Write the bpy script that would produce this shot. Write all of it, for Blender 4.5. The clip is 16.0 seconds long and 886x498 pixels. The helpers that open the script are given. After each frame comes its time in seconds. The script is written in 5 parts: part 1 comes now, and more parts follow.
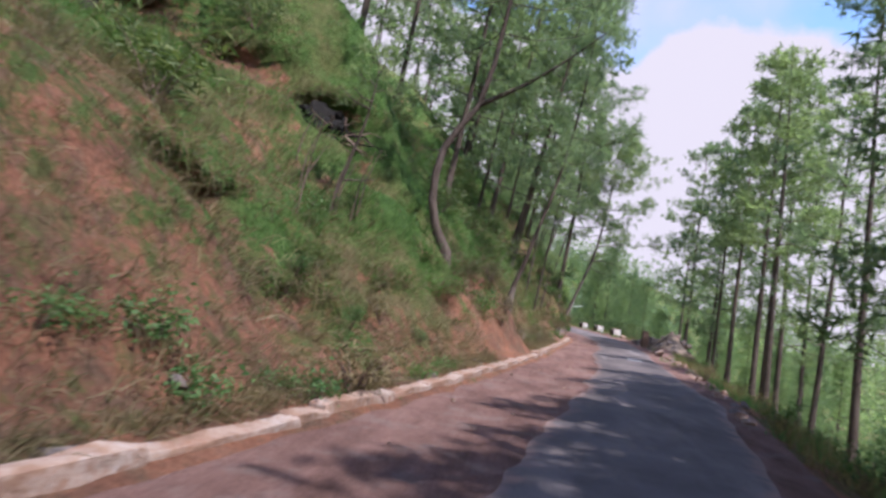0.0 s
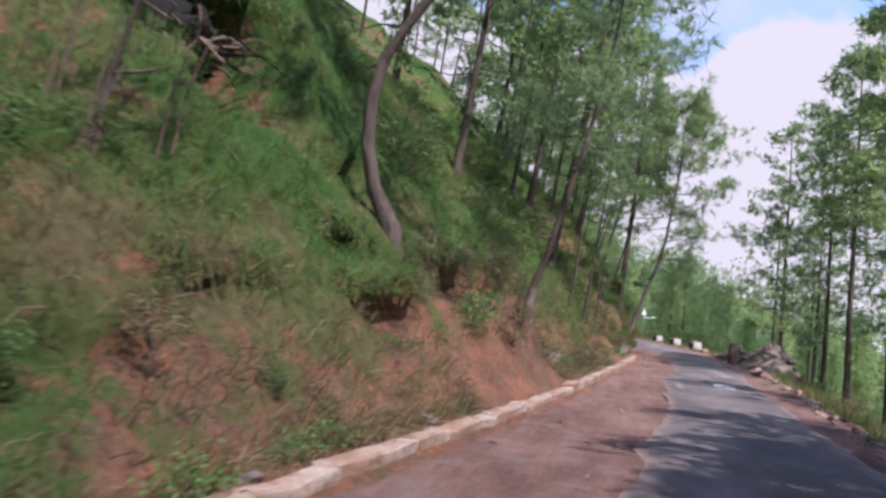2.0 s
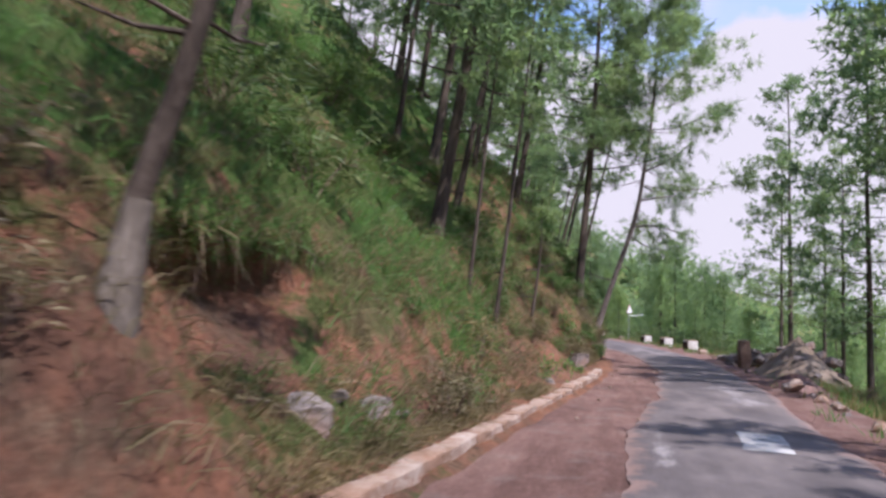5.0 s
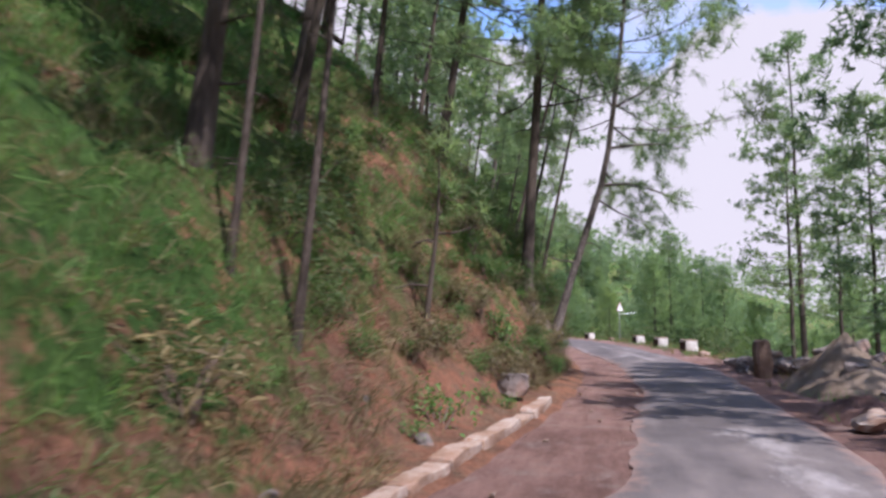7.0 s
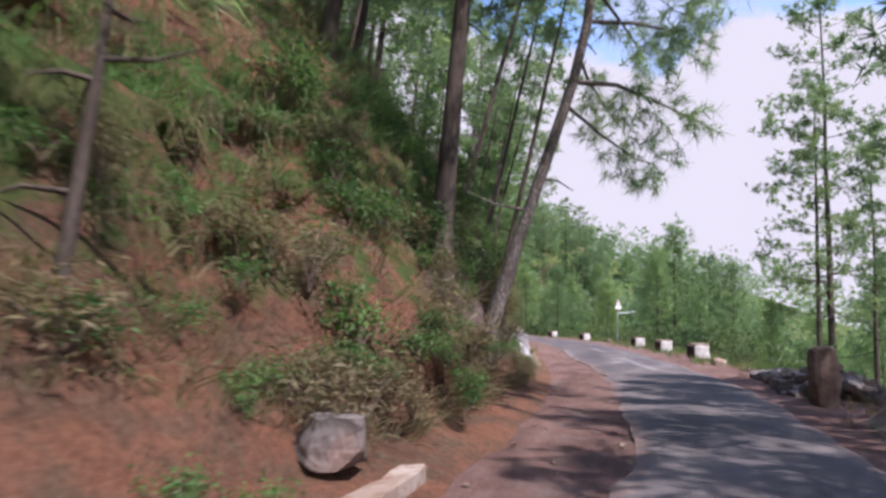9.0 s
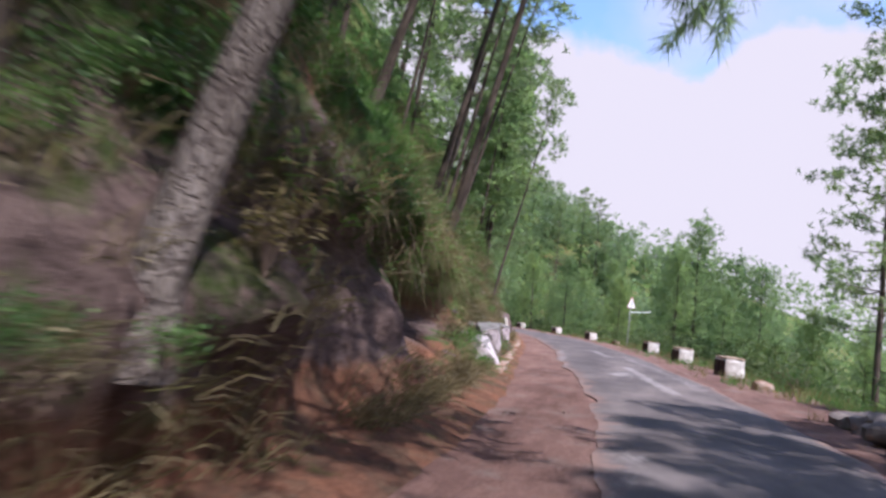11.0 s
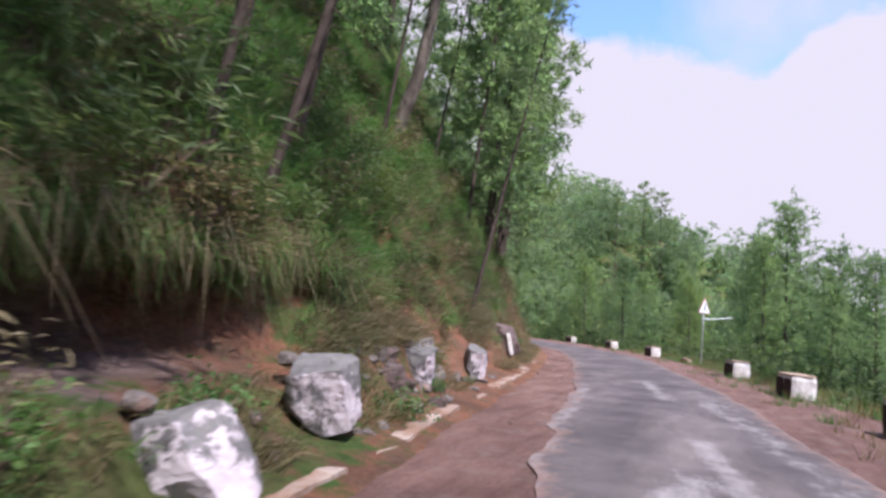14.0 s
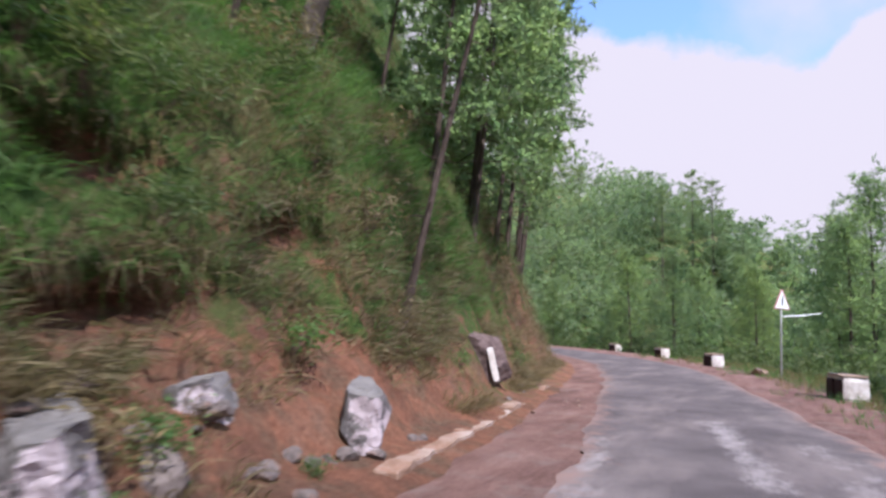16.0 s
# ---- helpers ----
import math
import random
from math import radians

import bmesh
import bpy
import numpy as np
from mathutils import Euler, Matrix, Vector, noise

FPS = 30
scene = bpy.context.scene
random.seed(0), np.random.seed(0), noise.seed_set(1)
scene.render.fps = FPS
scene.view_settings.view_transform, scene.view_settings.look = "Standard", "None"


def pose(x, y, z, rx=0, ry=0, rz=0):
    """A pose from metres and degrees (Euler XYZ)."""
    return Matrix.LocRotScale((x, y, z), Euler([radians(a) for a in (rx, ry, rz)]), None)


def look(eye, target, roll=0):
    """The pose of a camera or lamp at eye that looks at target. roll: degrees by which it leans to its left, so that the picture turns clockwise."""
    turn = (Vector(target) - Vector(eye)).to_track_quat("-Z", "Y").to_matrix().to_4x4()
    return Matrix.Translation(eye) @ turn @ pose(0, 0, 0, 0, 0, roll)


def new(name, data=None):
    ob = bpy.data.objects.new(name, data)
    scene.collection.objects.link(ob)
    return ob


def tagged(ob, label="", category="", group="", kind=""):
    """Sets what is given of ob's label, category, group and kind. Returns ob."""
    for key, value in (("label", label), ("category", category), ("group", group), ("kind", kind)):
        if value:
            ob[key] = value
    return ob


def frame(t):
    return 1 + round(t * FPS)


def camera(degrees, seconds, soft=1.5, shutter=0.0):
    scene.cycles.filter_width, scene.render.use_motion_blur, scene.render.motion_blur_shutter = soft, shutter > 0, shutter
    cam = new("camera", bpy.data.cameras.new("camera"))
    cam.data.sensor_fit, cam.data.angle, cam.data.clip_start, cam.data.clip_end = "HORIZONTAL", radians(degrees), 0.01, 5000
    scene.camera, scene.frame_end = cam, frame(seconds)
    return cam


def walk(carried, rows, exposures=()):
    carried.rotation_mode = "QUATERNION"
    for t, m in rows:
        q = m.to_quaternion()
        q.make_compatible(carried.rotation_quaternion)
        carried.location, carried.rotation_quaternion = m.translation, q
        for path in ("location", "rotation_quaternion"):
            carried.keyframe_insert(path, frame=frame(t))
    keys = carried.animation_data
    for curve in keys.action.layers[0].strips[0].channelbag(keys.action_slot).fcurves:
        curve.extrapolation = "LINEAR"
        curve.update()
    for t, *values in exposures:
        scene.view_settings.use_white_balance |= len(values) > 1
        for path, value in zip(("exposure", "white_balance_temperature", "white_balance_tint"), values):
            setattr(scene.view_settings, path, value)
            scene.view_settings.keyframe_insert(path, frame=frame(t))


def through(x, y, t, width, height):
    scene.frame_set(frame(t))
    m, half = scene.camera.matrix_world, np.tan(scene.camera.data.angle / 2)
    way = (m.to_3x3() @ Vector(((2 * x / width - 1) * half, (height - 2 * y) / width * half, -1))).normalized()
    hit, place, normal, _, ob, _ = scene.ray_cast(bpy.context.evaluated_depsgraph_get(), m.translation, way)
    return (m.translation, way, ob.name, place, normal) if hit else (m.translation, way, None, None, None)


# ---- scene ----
cam = camera(68.0, 16.0, soft=2.8, shutter=0.5)
# seconds, eye (x, y, z), yaw to the left of +y, pitch up, lean
ROWS = [
    (0, 0.00, 0.00, 1.34, 9.57, 4.01, 7.90),
    (0.5, 0.17, 1.63, 1.32, 11.89, 4.27, 7.59),
    (1, 0.34, 3.15, 1.34, 13.62, 4.51, 7.37),
    (1.5, 0.47, 4.65, 1.34, 14.92, 4.75, 6.56),
    (2, 0.67, 6.18, 1.33, 15.68, 4.98, 5.49),
    (2.5, 0.84, 7.70, 1.32, 15.99, 5.11, 4.69),
    (3, 1.00, 9.25, 1.30, 16.14, 5.33, 4.06),
    (3.5, 1.10, 10.76, 1.29, 16.01, 5.30, 3.73),
    (4, 1.29, 12.47, 1.27, 15.61, 5.52, 3.04),
    (4.5, 1.45, 14.12, 1.25, 15.23, 5.98, 2.47),
    (5, 1.59, 15.67, 1.25, 14.84, 6.05, 2.24),
    (5.2, 1.64, 16.28, 1.24, 14.57, 6.05, 2.35),
    (7.3, 2.34, 23.05, 1.28, 14.42, 6.63, -0.07),
    (7.5, 2.39, 23.68, 1.27, 14.40, 6.60, 0.05),
    (8, 2.51, 25.25, 1.27, 14.28, 6.59, 0.21),
    (8.2, 2.54, 25.85, 1.25, 14.27, 6.68, 0.28),
    (10.3, 2.66, 32.05, 1.09, 15.91, 5.40, 4.91),
    (10.5, 2.69, 32.71, 1.08, 16.02, 5.27, 5.51),
    (11, 2.75, 34.43, 1.08, 16.26, 5.20, 6.21),
    (11.5, 2.81, 36.15, 1.12, 16.66, 5.26, 6.27),
    (12, 2.88, 37.88, 1.16, 17.43, 5.23, 6.44),
    (12.5, 2.91, 39.58, 1.17, 18.33, 5.43, 6.31),
    (13, 2.89, 41.31, 1.21, 19.34, 5.69, 5.66),
    (13.5, 2.84, 43.01, 1.25, 20.57, 5.83, 5.12),
    (14, 2.78, 44.62, 1.28, 21.84, 6.05, 4.22),
    (14.5, 2.66, 46.31, 1.31, 23.04, 6.26, 3.36),
    (15, 2.51, 48.09, 1.30, 24.08, 6.55, 2.74),
    (15.5, 2.30, 49.84, 1.32, 25.00, 6.67, 2.41),
    (16, 2.10, 51.63, 1.34, 25.79, 6.85, 2.02),
]


def eye_pose(x, y, z, yaw, pitch, roll):
    a, b = radians(yaw), radians(pitch)
    way = Vector((-math.sin(a) * math.cos(b), math.cos(a) * math.cos(b), math.sin(b)))
    return look((x, y, z), Vector((x, y, z)) + 5 * way, roll)


walk(cam, [(t, eye_pose(x, y, z, yaw, pitch, roll)) for t, x, y, z, yaw, pitch, roll in ROWS], [(0, 1.45, 5850, 16), (16, 1.45, 5850, 16)])

# ---- sky and sun ----
SUN_ELEVATION, SUN_AZIMUTH = 60.0, 126.0  # degrees; azimuth clockwise from +y
world = bpy.data.worlds.new("world")
scene.world = world
world.use_nodes = True
wn, wl = world.node_tree.nodes, world.node_tree.links
wn.clear()
w_out = wn.new("ShaderNodeOutputWorld")
w_bg = wn.new("ShaderNodeBackground")
w_sky = wn.new("ShaderNodeTexSky")
w_sky.sky_type = "NISHITA"
w_sky.sun_disc = False
w_sky.sun_elevation = radians(SUN_ELEVATION)
w_sky.sun_rotation = radians(SUN_AZIMUTH)
w_sky.air_density, w_sky.dust_density, w_sky.ozone_density = 1.2, 0.6, 1.2
w_co = wn.new("ShaderNodeTexCoord")
# a bank of bright cumulus all round the lower sky; its ragged top rises and falls with the bearing
w_sep = wn.new("ShaderNodeSeparateXYZ")
w_bearing = wn.new("ShaderNodeMath")
w_bearing.operation = "ARCTAN2"
w_height = wn.new("ShaderNodeMath")
w_height.operation = "ARCSINE"
w_turn = wn.new("ShaderNodeMapRange")
w_turn.inputs["From Min"].default_value, w_turn.inputs["From Max"].default_value = radians(-40), radians(40)
w_top = wn.new("ShaderNodeFloatCurve")
w_curve = w_top.mapping.curves[0]
# bearing in degrees to the right of +y, height of the cloud's top in degrees
for k, (bearing, top) in enumerate([(-40, 33), (-24, 29), (-13, 24.8), (-7, 23.4), (-3, 22.8), (1, 21.9), (4.6, 21.2), (6.4, 22.9), (10.5, 24.9), (15, 24.0), (22, 23.0), (40, 27)]):
    if k < 2:
        w_curve.points[k].location = (0 if k == 0 else (bearing + 40) / 80, top / 40)
    else:
        w_curve.points.new((bearing + 40) / 80, top / 40)
w_top.mapping.update()
w_noise = wn.new("ShaderNodeTexNoise")
w_noise.inputs["Scale"].default_value = 16.0
w_noise.inputs["Detail"].default_value = 6.0
w_noise.inputs["Roughness"].default_value = 0.55
w_rag = wn.new("ShaderNodeMapRange")
w_rag.inputs["From Min"].default_value, w_rag.inputs["From Max"].default_value = 0.3, 0.7
w_rag.inputs["To Min"].default_value, w_rag.inputs["To Max"].default_value = -radians(0.8), radians(0.8)
w_over = wn.new("ShaderNodeMath")
w_over.operation = "MULTIPLY_ADD"
w_over.inputs[1].default_value = radians(40)
w_diff = wn.new("ShaderNodeMath")
w_diff.operation = "SUBTRACT"
w_edge = wn.new("ShaderNodeMapRange")
w_edge.inputs["From Min"].default_value, w_edge.inputs["From Max"].default_value = -radians(0.8), radians(0.7)
# thin wisps above the bank
w_wisp = wn.new("ShaderNodeTexNoise")
w_wisp.inputs["Scale"].default_value = 5.0
w_wisp.inputs["Detail"].default_value = 6.0
w_thin = wn.new("ShaderNodeMapRange")
w_thin.inputs["From Min"].default_value, w_thin.inputs["From Max"].default_value = 0.45, 0.75
w_thin.inputs["To Min"].default_value, w_thin.inputs["To Max"].default_value = 0.12, 0.7
w_max = wn.new("ShaderNodeMath")
w_max.operation = "MAXIMUM"
w_mix = wn.new("ShaderNodeMix")
w_gain = wn.new("ShaderNodeMix")
w_gain.data_type, w_gain.blend_type = "RGBA", "MULTIPLY"
w_gain.inputs["Factor"].default_value = 1.0
w_gain.inputs["B"].default_value = (0.8, 0.98, 1.22, 1)
w_mix.data_type = "RGBA"
w_mix.inputs["B"].default_value = (3.2, 2.95, 3.1, 1)
wl.new(w_co.outputs["Generated"], w_sep.inputs["Vector"])
wl.new(w_sep.outputs["X"], w_bearing.inputs[0])
wl.new(w_sep.outputs["Y"], w_bearing.inputs[1])
wl.new(w_sep.outputs["Z"], w_height.inputs[0])
wl.new(w_bearing.outputs["Value"], w_turn.inputs["Value"])
wl.new(w_turn.outputs["Result"], w_top.inputs["Value"])
wl.new(w_co.outputs["Generated"], w_noise.inputs["Vector"])
wl.new(w_co.outputs["Generated"], w_wisp.inputs["Vector"])
wl.new(w_noise.outputs["Fac"], w_rag.inputs["Value"])
wl.new(w_top.outputs["Value"], w_over.inputs[0])
wl.new(w_rag.outputs["Result"], w_over.inputs[2])
wl.new(w_over.outputs["Value"], w_diff.inputs[0])
wl.new(w_height.outputs["Value"], w_diff.inputs[1])
wl.new(w_diff.outputs["Value"], w_edge.inputs["Value"])
wl.new(w_wisp.outputs["Fac"], w_thin.inputs["Value"])
wl.new(w_edge.outputs["Result"], w_max.inputs[0])
wl.new(w_thin.outputs["Result"], w_max.inputs[1])
wl.new(w_max.outputs["Value"], w_mix.inputs["Factor"])
wl.new(w_sky.outputs["Color"], w_gain.inputs["A"])
wl.new(w_gain.outputs["Result"], w_mix.inputs["A"])
wl.new(w_mix.outputs["Result"], w_bg.inputs["Color"])
w_bg.inputs["Strength"].default_value = 0.1
wl.new(w_bg.outputs["Background"], w_out.inputs["Surface"])

sun_data = bpy.data.lights.new("sun", "SUN")
sun_data.energy, sun_data.angle, sun_data.color = 3.2, radians(0.6), (1.0, 0.94, 0.85)
sun = new("sun", sun_data)
_e, _a = radians(SUN_ELEVATION), radians(SUN_AZIMUTH)
SUN_WAY = Vector((math.sin(_a) * math.cos(_e), math.cos(_a) * math.cos(_e), math.sin(_e)))
sun.matrix_basis = look(SUN_WAY * 60, (0, 0, 0))

# ---- lie of the land ----
# The road's left edge (foot of the kerb), from behind the start to past the bend.
EDGE = [(-8.50, -24), (-5.50, -11), (-3.22, -0.5), (-1.43, 9.5), (-0.23, 17.5), (0.40, 24), (1.13, 31), (1.35, 36), (1.17, 41), (0.62, 46), (-0.20, 52), (-0.99, 58), (-1.92, 64), (-3.05, 70), (-4.65, 77), (-7.10, 84), (-11.10, 92), (-16.50, 101), (-23.60, 110), (-35.70, 121)]


def spline(points, n=24):
    p = np.array([np.array(points[0]) * 2 - points[1], *points, np.array(points[-1]) * 2 - points[-2]], float)
    out = []
    for i in range(1, len(p) - 2):
        for k in range(n):
            t = k / n
            a, b, c, d = p[i - 1], p[i], p[i + 1], p[i + 2]
            out.append(0.5 * (2 * b + (c - a) * t + (2 * a - 5 * b + 4 * c - d) * t * t + (3 * b - a - 3 * c + d) * t**3))
    out.append(p[-2])
    return np.array(out)


_c = spline(EDGE)
for _ in range(60):  # ease the bends
    _c[1:-1] = 0.25 * _c[:-2] + 0.5 * _c[1:-1] + 0.25 * _c[2:]
_first, _last = _c[0] - _c[1], _c[-1] - _c[-2]
_first, _last = _first / np.linalg.norm(_first), _last / np.linalg.norm(_last)
_far = np.array([4, 12, 30, 70, 150, 300, 600, 1200.0])
_c = np.concatenate([_c[0] + _first * _far[::-1, None], _c, _c[-1] + _last * _far[:, None]])
_len = np.r_[0, np.cumsum(np.linalg.norm(np.diff(_c, axis=0), axis=1))]
_len -= np.interp(0, _c[:, 1], _len)  # 0 where the edge passes y = 0


def edge_at(s):
    """Place and unit normal to the right of the road's left edge at s metres along it."""
    s = np.asarray(s, float)
    p = np.stack([np.interp(s, _len, _c[:, 0]), np.interp(s, _len, _c[:, 1])], -1)
    q = np.stack([np.interp(s + 0.6, _len, _c[:, 0]) - np.interp(s - 0.6, _len, _c[:, 0]),
                  np.interp(s + 0.6, _len, _c[:, 1]) - np.interp(s - 0.6, _len, _c[:, 1])], -1)
    q /= np.linalg.norm(q, axis=-1, keepdims=True)
    return p, np.stack([q[..., 1], -q[..., 0]], -1)


_s_look = np.concatenate([np.arange(-150, -30, 2.0), np.arange(-30, 130, 0.25), np.arange(130, 400, 2.0)])
_p_look, _n_look = edge_at(_s_look)


def along(x, y):
    """s along the road's left edge and d to the right of it."""
    v = np.array([x, y]) - _p_look
    i = int(np.argmin((v**2).sum(1)))
    side = float(v[i] @ _n_look[i])
    ahead = float(v[i] @ np.array([-_n_look[i][1], _n_look[i][0]]))
    return _s_look[i] + ahead, side


def lattice(ix, iy, seed):
    h = (ix * 374761393 + iy * 668265263 + seed * 974634777) & 0x7FFFFFFF
    h = ((h ^ (h >> 13)) * 1274126177) & 0x7FFFFFFF
    return ((h ^ (h >> 16)) & 0xFFFF) / 65535.0


def vnoise(x, y, seed=0):
    """Smooth value noise, -1 to 1."""
    x, y = np.asarray(x, float), np.asarray(y, float)
    ix, iy = np.floor(x).astype(np.int64), np.floor(y).astype(np.int64)
    fx, fy = x - ix, y - iy
    fx, fy = fx * fx * (3 - 2 * fx), fy * fy * (3 - 2 * fy)
    a, b = lattice(ix, iy, seed), lattice(ix + 1, iy, seed)
    c, d = lattice(ix, iy + 1, seed), lattice(ix + 1, iy + 1, seed)
    return 2 * ((a * (1 - fx) + b * fx) * (1 - fy) + (c * (1 - fx) + d * fx) * fy) - 1


def fbm(x, y, octaves=4, seed=0):
    total, amp = 0, 1.0
    for k in range(octaves):
        total = total + amp * vnoise(np.asarray(x) * 2**k, np.asarray(y) * 2**k, seed + 17 * k)
        amp *= 0.5
    return total / 1.9


def bump(s, centre, half):
    return np.clip(1 - ((np.asarray(s, float) - centre) / half) ** 2, 0, 1) ** 1.5


def road_width(s):
    """From the left edge to the outer edge of the right-hand shoulder."""
    return np.interp(s, [-30, 5, 30, 38, 46, 55, 62, 70, 85, 120], [4.8, 4.7, 4.6, 5.6, 6.4, 7.2, 7.5, 7.8, 8.9, 9.2])


def steepness(s):
    return np.interp(s, [-20, 5, 8, 11, 13, 14.5, 17, 19, 21, 25, 30, 38, 44, 50, 57, 61, 66, 75, 90], [1.0, 0.85, 0.8, 0.85, 1.15, 1.4, 1.15, 1.1, 1.0, 1.0, 1.0, 1.1, 1.0, 1.1, 1.25, 1.4, 1.65, 1.75, 1.4])


def bank(s, u):
    """Height of the hillside u metres to the left of the road's edge."""
    s, u = np.asarray(s, float), np.maximum(np.asarray(u, float), 0)
    h = np.interp(u, [0, 0.35, 0.6, 1.15, 2.4, 5.7, 10, 18, 26, 34, 46, 62], [0.05, 0.1, 0.16, 0.85, 2.95, 6.3, 10.4, 16.3, 20.5, 22, 18, 8])
    grow = np.clip(u / 3, 0, 1)
    h = h * (1 + (steepness(s) - 1) * np.clip(1.3 - u / 30, 0.2, 1) * np.clip(u / 0.8, 0, 1))
    h = h + grow * (0.55 * fbm(s / 3.1, u / 2.3, 3, 3) + 0.9 * fbm(s / 9, u / 7, 3, 8) * np.clip(u / 6, 0, 1))
    h = h + np.clip((u - 0.3) / 0.8, 0, 1) * 0.24 * fbm(s / 0.9, u / 0.7, 3, 21)
    h = h - 1.0 * bump(s, 14.6, 1.9) * bump(u, 2.7, 1.35)  # a dip behind the curved pine
    h = h + 0.7 * bump(s, 18.7, 1.5) * bump(u, 1.1, 0.9)  # the knob that carries the pale pine
    return h


def bulge(s):
    """How far the bank leans out over its foot, as between 35 and 45 m along."""
    return np.interp(s, [34.0, 38.0, 41.5, 44.8], [0.55, 1.2, 1.25, 0.75]) * np.clip(1 - (np.abs(np.asarray(s, float) - 40.2) / 7.3) ** 6, 0, 1)


def valley(s, r):
    """Height of the land r metres beyond the outer edge of the shoulder."""
    s, r = np.asarray(s, float), np.maximum(np.asarray(r, float), 0)
    mild = np.interp(s, [40, 75, 100], [1.0, 0.55, 0.4])
    z = -np.interp(r, [0, 0.8, 3, 10, 40, 120, 400, 1500], [0, 0.25, 1.5, 5.2, 21, 40, 48, 55]) * mild
    z = z + np.clip(r / 4, 0, 1) * 0.5 * fbm(s / 5, r / 5, 3, 5)
    return z


def hill_far(x, y):
    """The wooded ridge across the valley, ahead of the bend."""
    x, y = np.asarray(x, float), np.asarray(y, float)
    h = 62 * np.exp(-(((x + 95) / 75) ** 2) - (((y - 260) / 85) ** 2)) + 34 * np.exp(-(((x - 20) / 90) ** 2) - (((y - 300) / 90) ** 2))
    h = h + 23 * np.exp(-(((x + 30) / 36) ** 2) - (((y - 152) / 34) ** 2)) + 7 * np.exp(-(((x - 4) / 30) ** 2) - (((y - 150) / 30) ** 2))
    return h


def ground(x, y):
    s, d = along(x, y)
    w = float(road_width(s))
    if d < 0:
        return float(bank(s, bulge(s) - d) if bulge(s) > 0.1 else bank(s, -d))
    if d > w:
        return float(valley(s, d - w) + hill_far(x, y) * np.clip((d - w - 8) / 30, 0, 1))
    return 0.0


def place_by(s, d):
    p, n = edge_at(s)
    return float(p[0] + n[0] * d), float(p[1] + n[1] * d)

# ---- materials ----
def material(name, build, rough=0.85, spec=0.3):
    m = bpy.data.materials.new(name)
    m.use_nodes = True
    n, l = m.node_tree.nodes, m.node_tree.links
    b = n["Principled BSDF"]
    b.inputs["Roughness"].default_value = rough
    b.inputs["Specular IOR Level"].default_value = spec
    build(n, l, b)
    return m


def coords(n, l, scale=1.0, stretch=(1, 1, 1)):
    c, m = n.new("ShaderNodeTexCoord"), n.new("ShaderNodeMapping")
    m.inputs["Scale"].default_value = [scale * k for k in stretch]
    l.new(c.outputs["Object"], m.inputs["Vector"])
    return m.outputs["Vector"]


def noise_tex(n, l, scale, detail=5.0, rough=0.6, stretch=(1, 1, 1)):
    t = n.new("ShaderNodeTexNoise")
    t.inputs["Scale"].default_value, t.inputs["Detail"].default_value, t.inputs["Roughness"].default_value = scale, detail, rough
    l.new(coords(n, l, 1.0, stretch), t.inputs["Vector"])
    return t.outputs["Fac"]


def ramp(n, l, fac, stops):
    r = n.new("ShaderNodeValToRGB")
    e = r.color_ramp.elements
    while len(e) < len(stops):
        e.new(0.5)
    for el, (at, colour) in zip(e, stops):
        el.position, el.color = at, (*colour, 1)
    l.new(fac, r.inputs["Fac"])
    return r.outputs["Color"]


def blend(n, l, fac, a, b, mode="MIX"):
    m = n.new("ShaderNodeMix")
    m.data_type, m.blend_type = "RGBA", mode
    for socket, v in (("Factor", fac), ("A", a), ("B", b)):
        if isinstance(v, (int, float)):
            m.inputs[socket].default_value = v
        elif isinstance(v, tuple):
            m.inputs[socket].default_value = (*v, 1)
        else:
            l.new(v, m.inputs[socket])
    return m.outputs["Result"]


def maths(n, l, op, a, b=0.0):
    m = n.new("ShaderNodeMath")
    m.operation = op
    m.use_clamp = op in ("MULTIPLY", "ADD", "SUBTRACT")
    for i, v in enumerate((a, b)):
        if isinstance(v, (int, float)):
            m.inputs[i].default_value = v
        else:
            l.new(v, m.inputs[i])
    return m.outputs["Value"]


def attribute(n, name):
    a = n.new("ShaderNodeAttribute")
    a.attribute_name = name
    return a.outputs["Fac"]


def remap(n, l, v, lo, hi, a=0.0, b=1.0):
    r = n.new("ShaderNodeMapRange")
    for k, x in (("From Min", lo), ("From Max", hi), ("To Min", a), ("To Max", b)):
        r.inputs[k].default_value = x
    l.new(v, r.inputs["Value"])
    return r.outputs["Result"]


def bumped(n, l, b, height, strength=0.5, distance=0.02):
    k = n.new("ShaderNodeBump")
    k.inputs["Strength"].default_value, k.inputs["Distance"].default_value = strength, distance
    l.new(height, k.inputs["Height"])
    l.new(k.outputs["Normal"], b.inputs["Normal"])


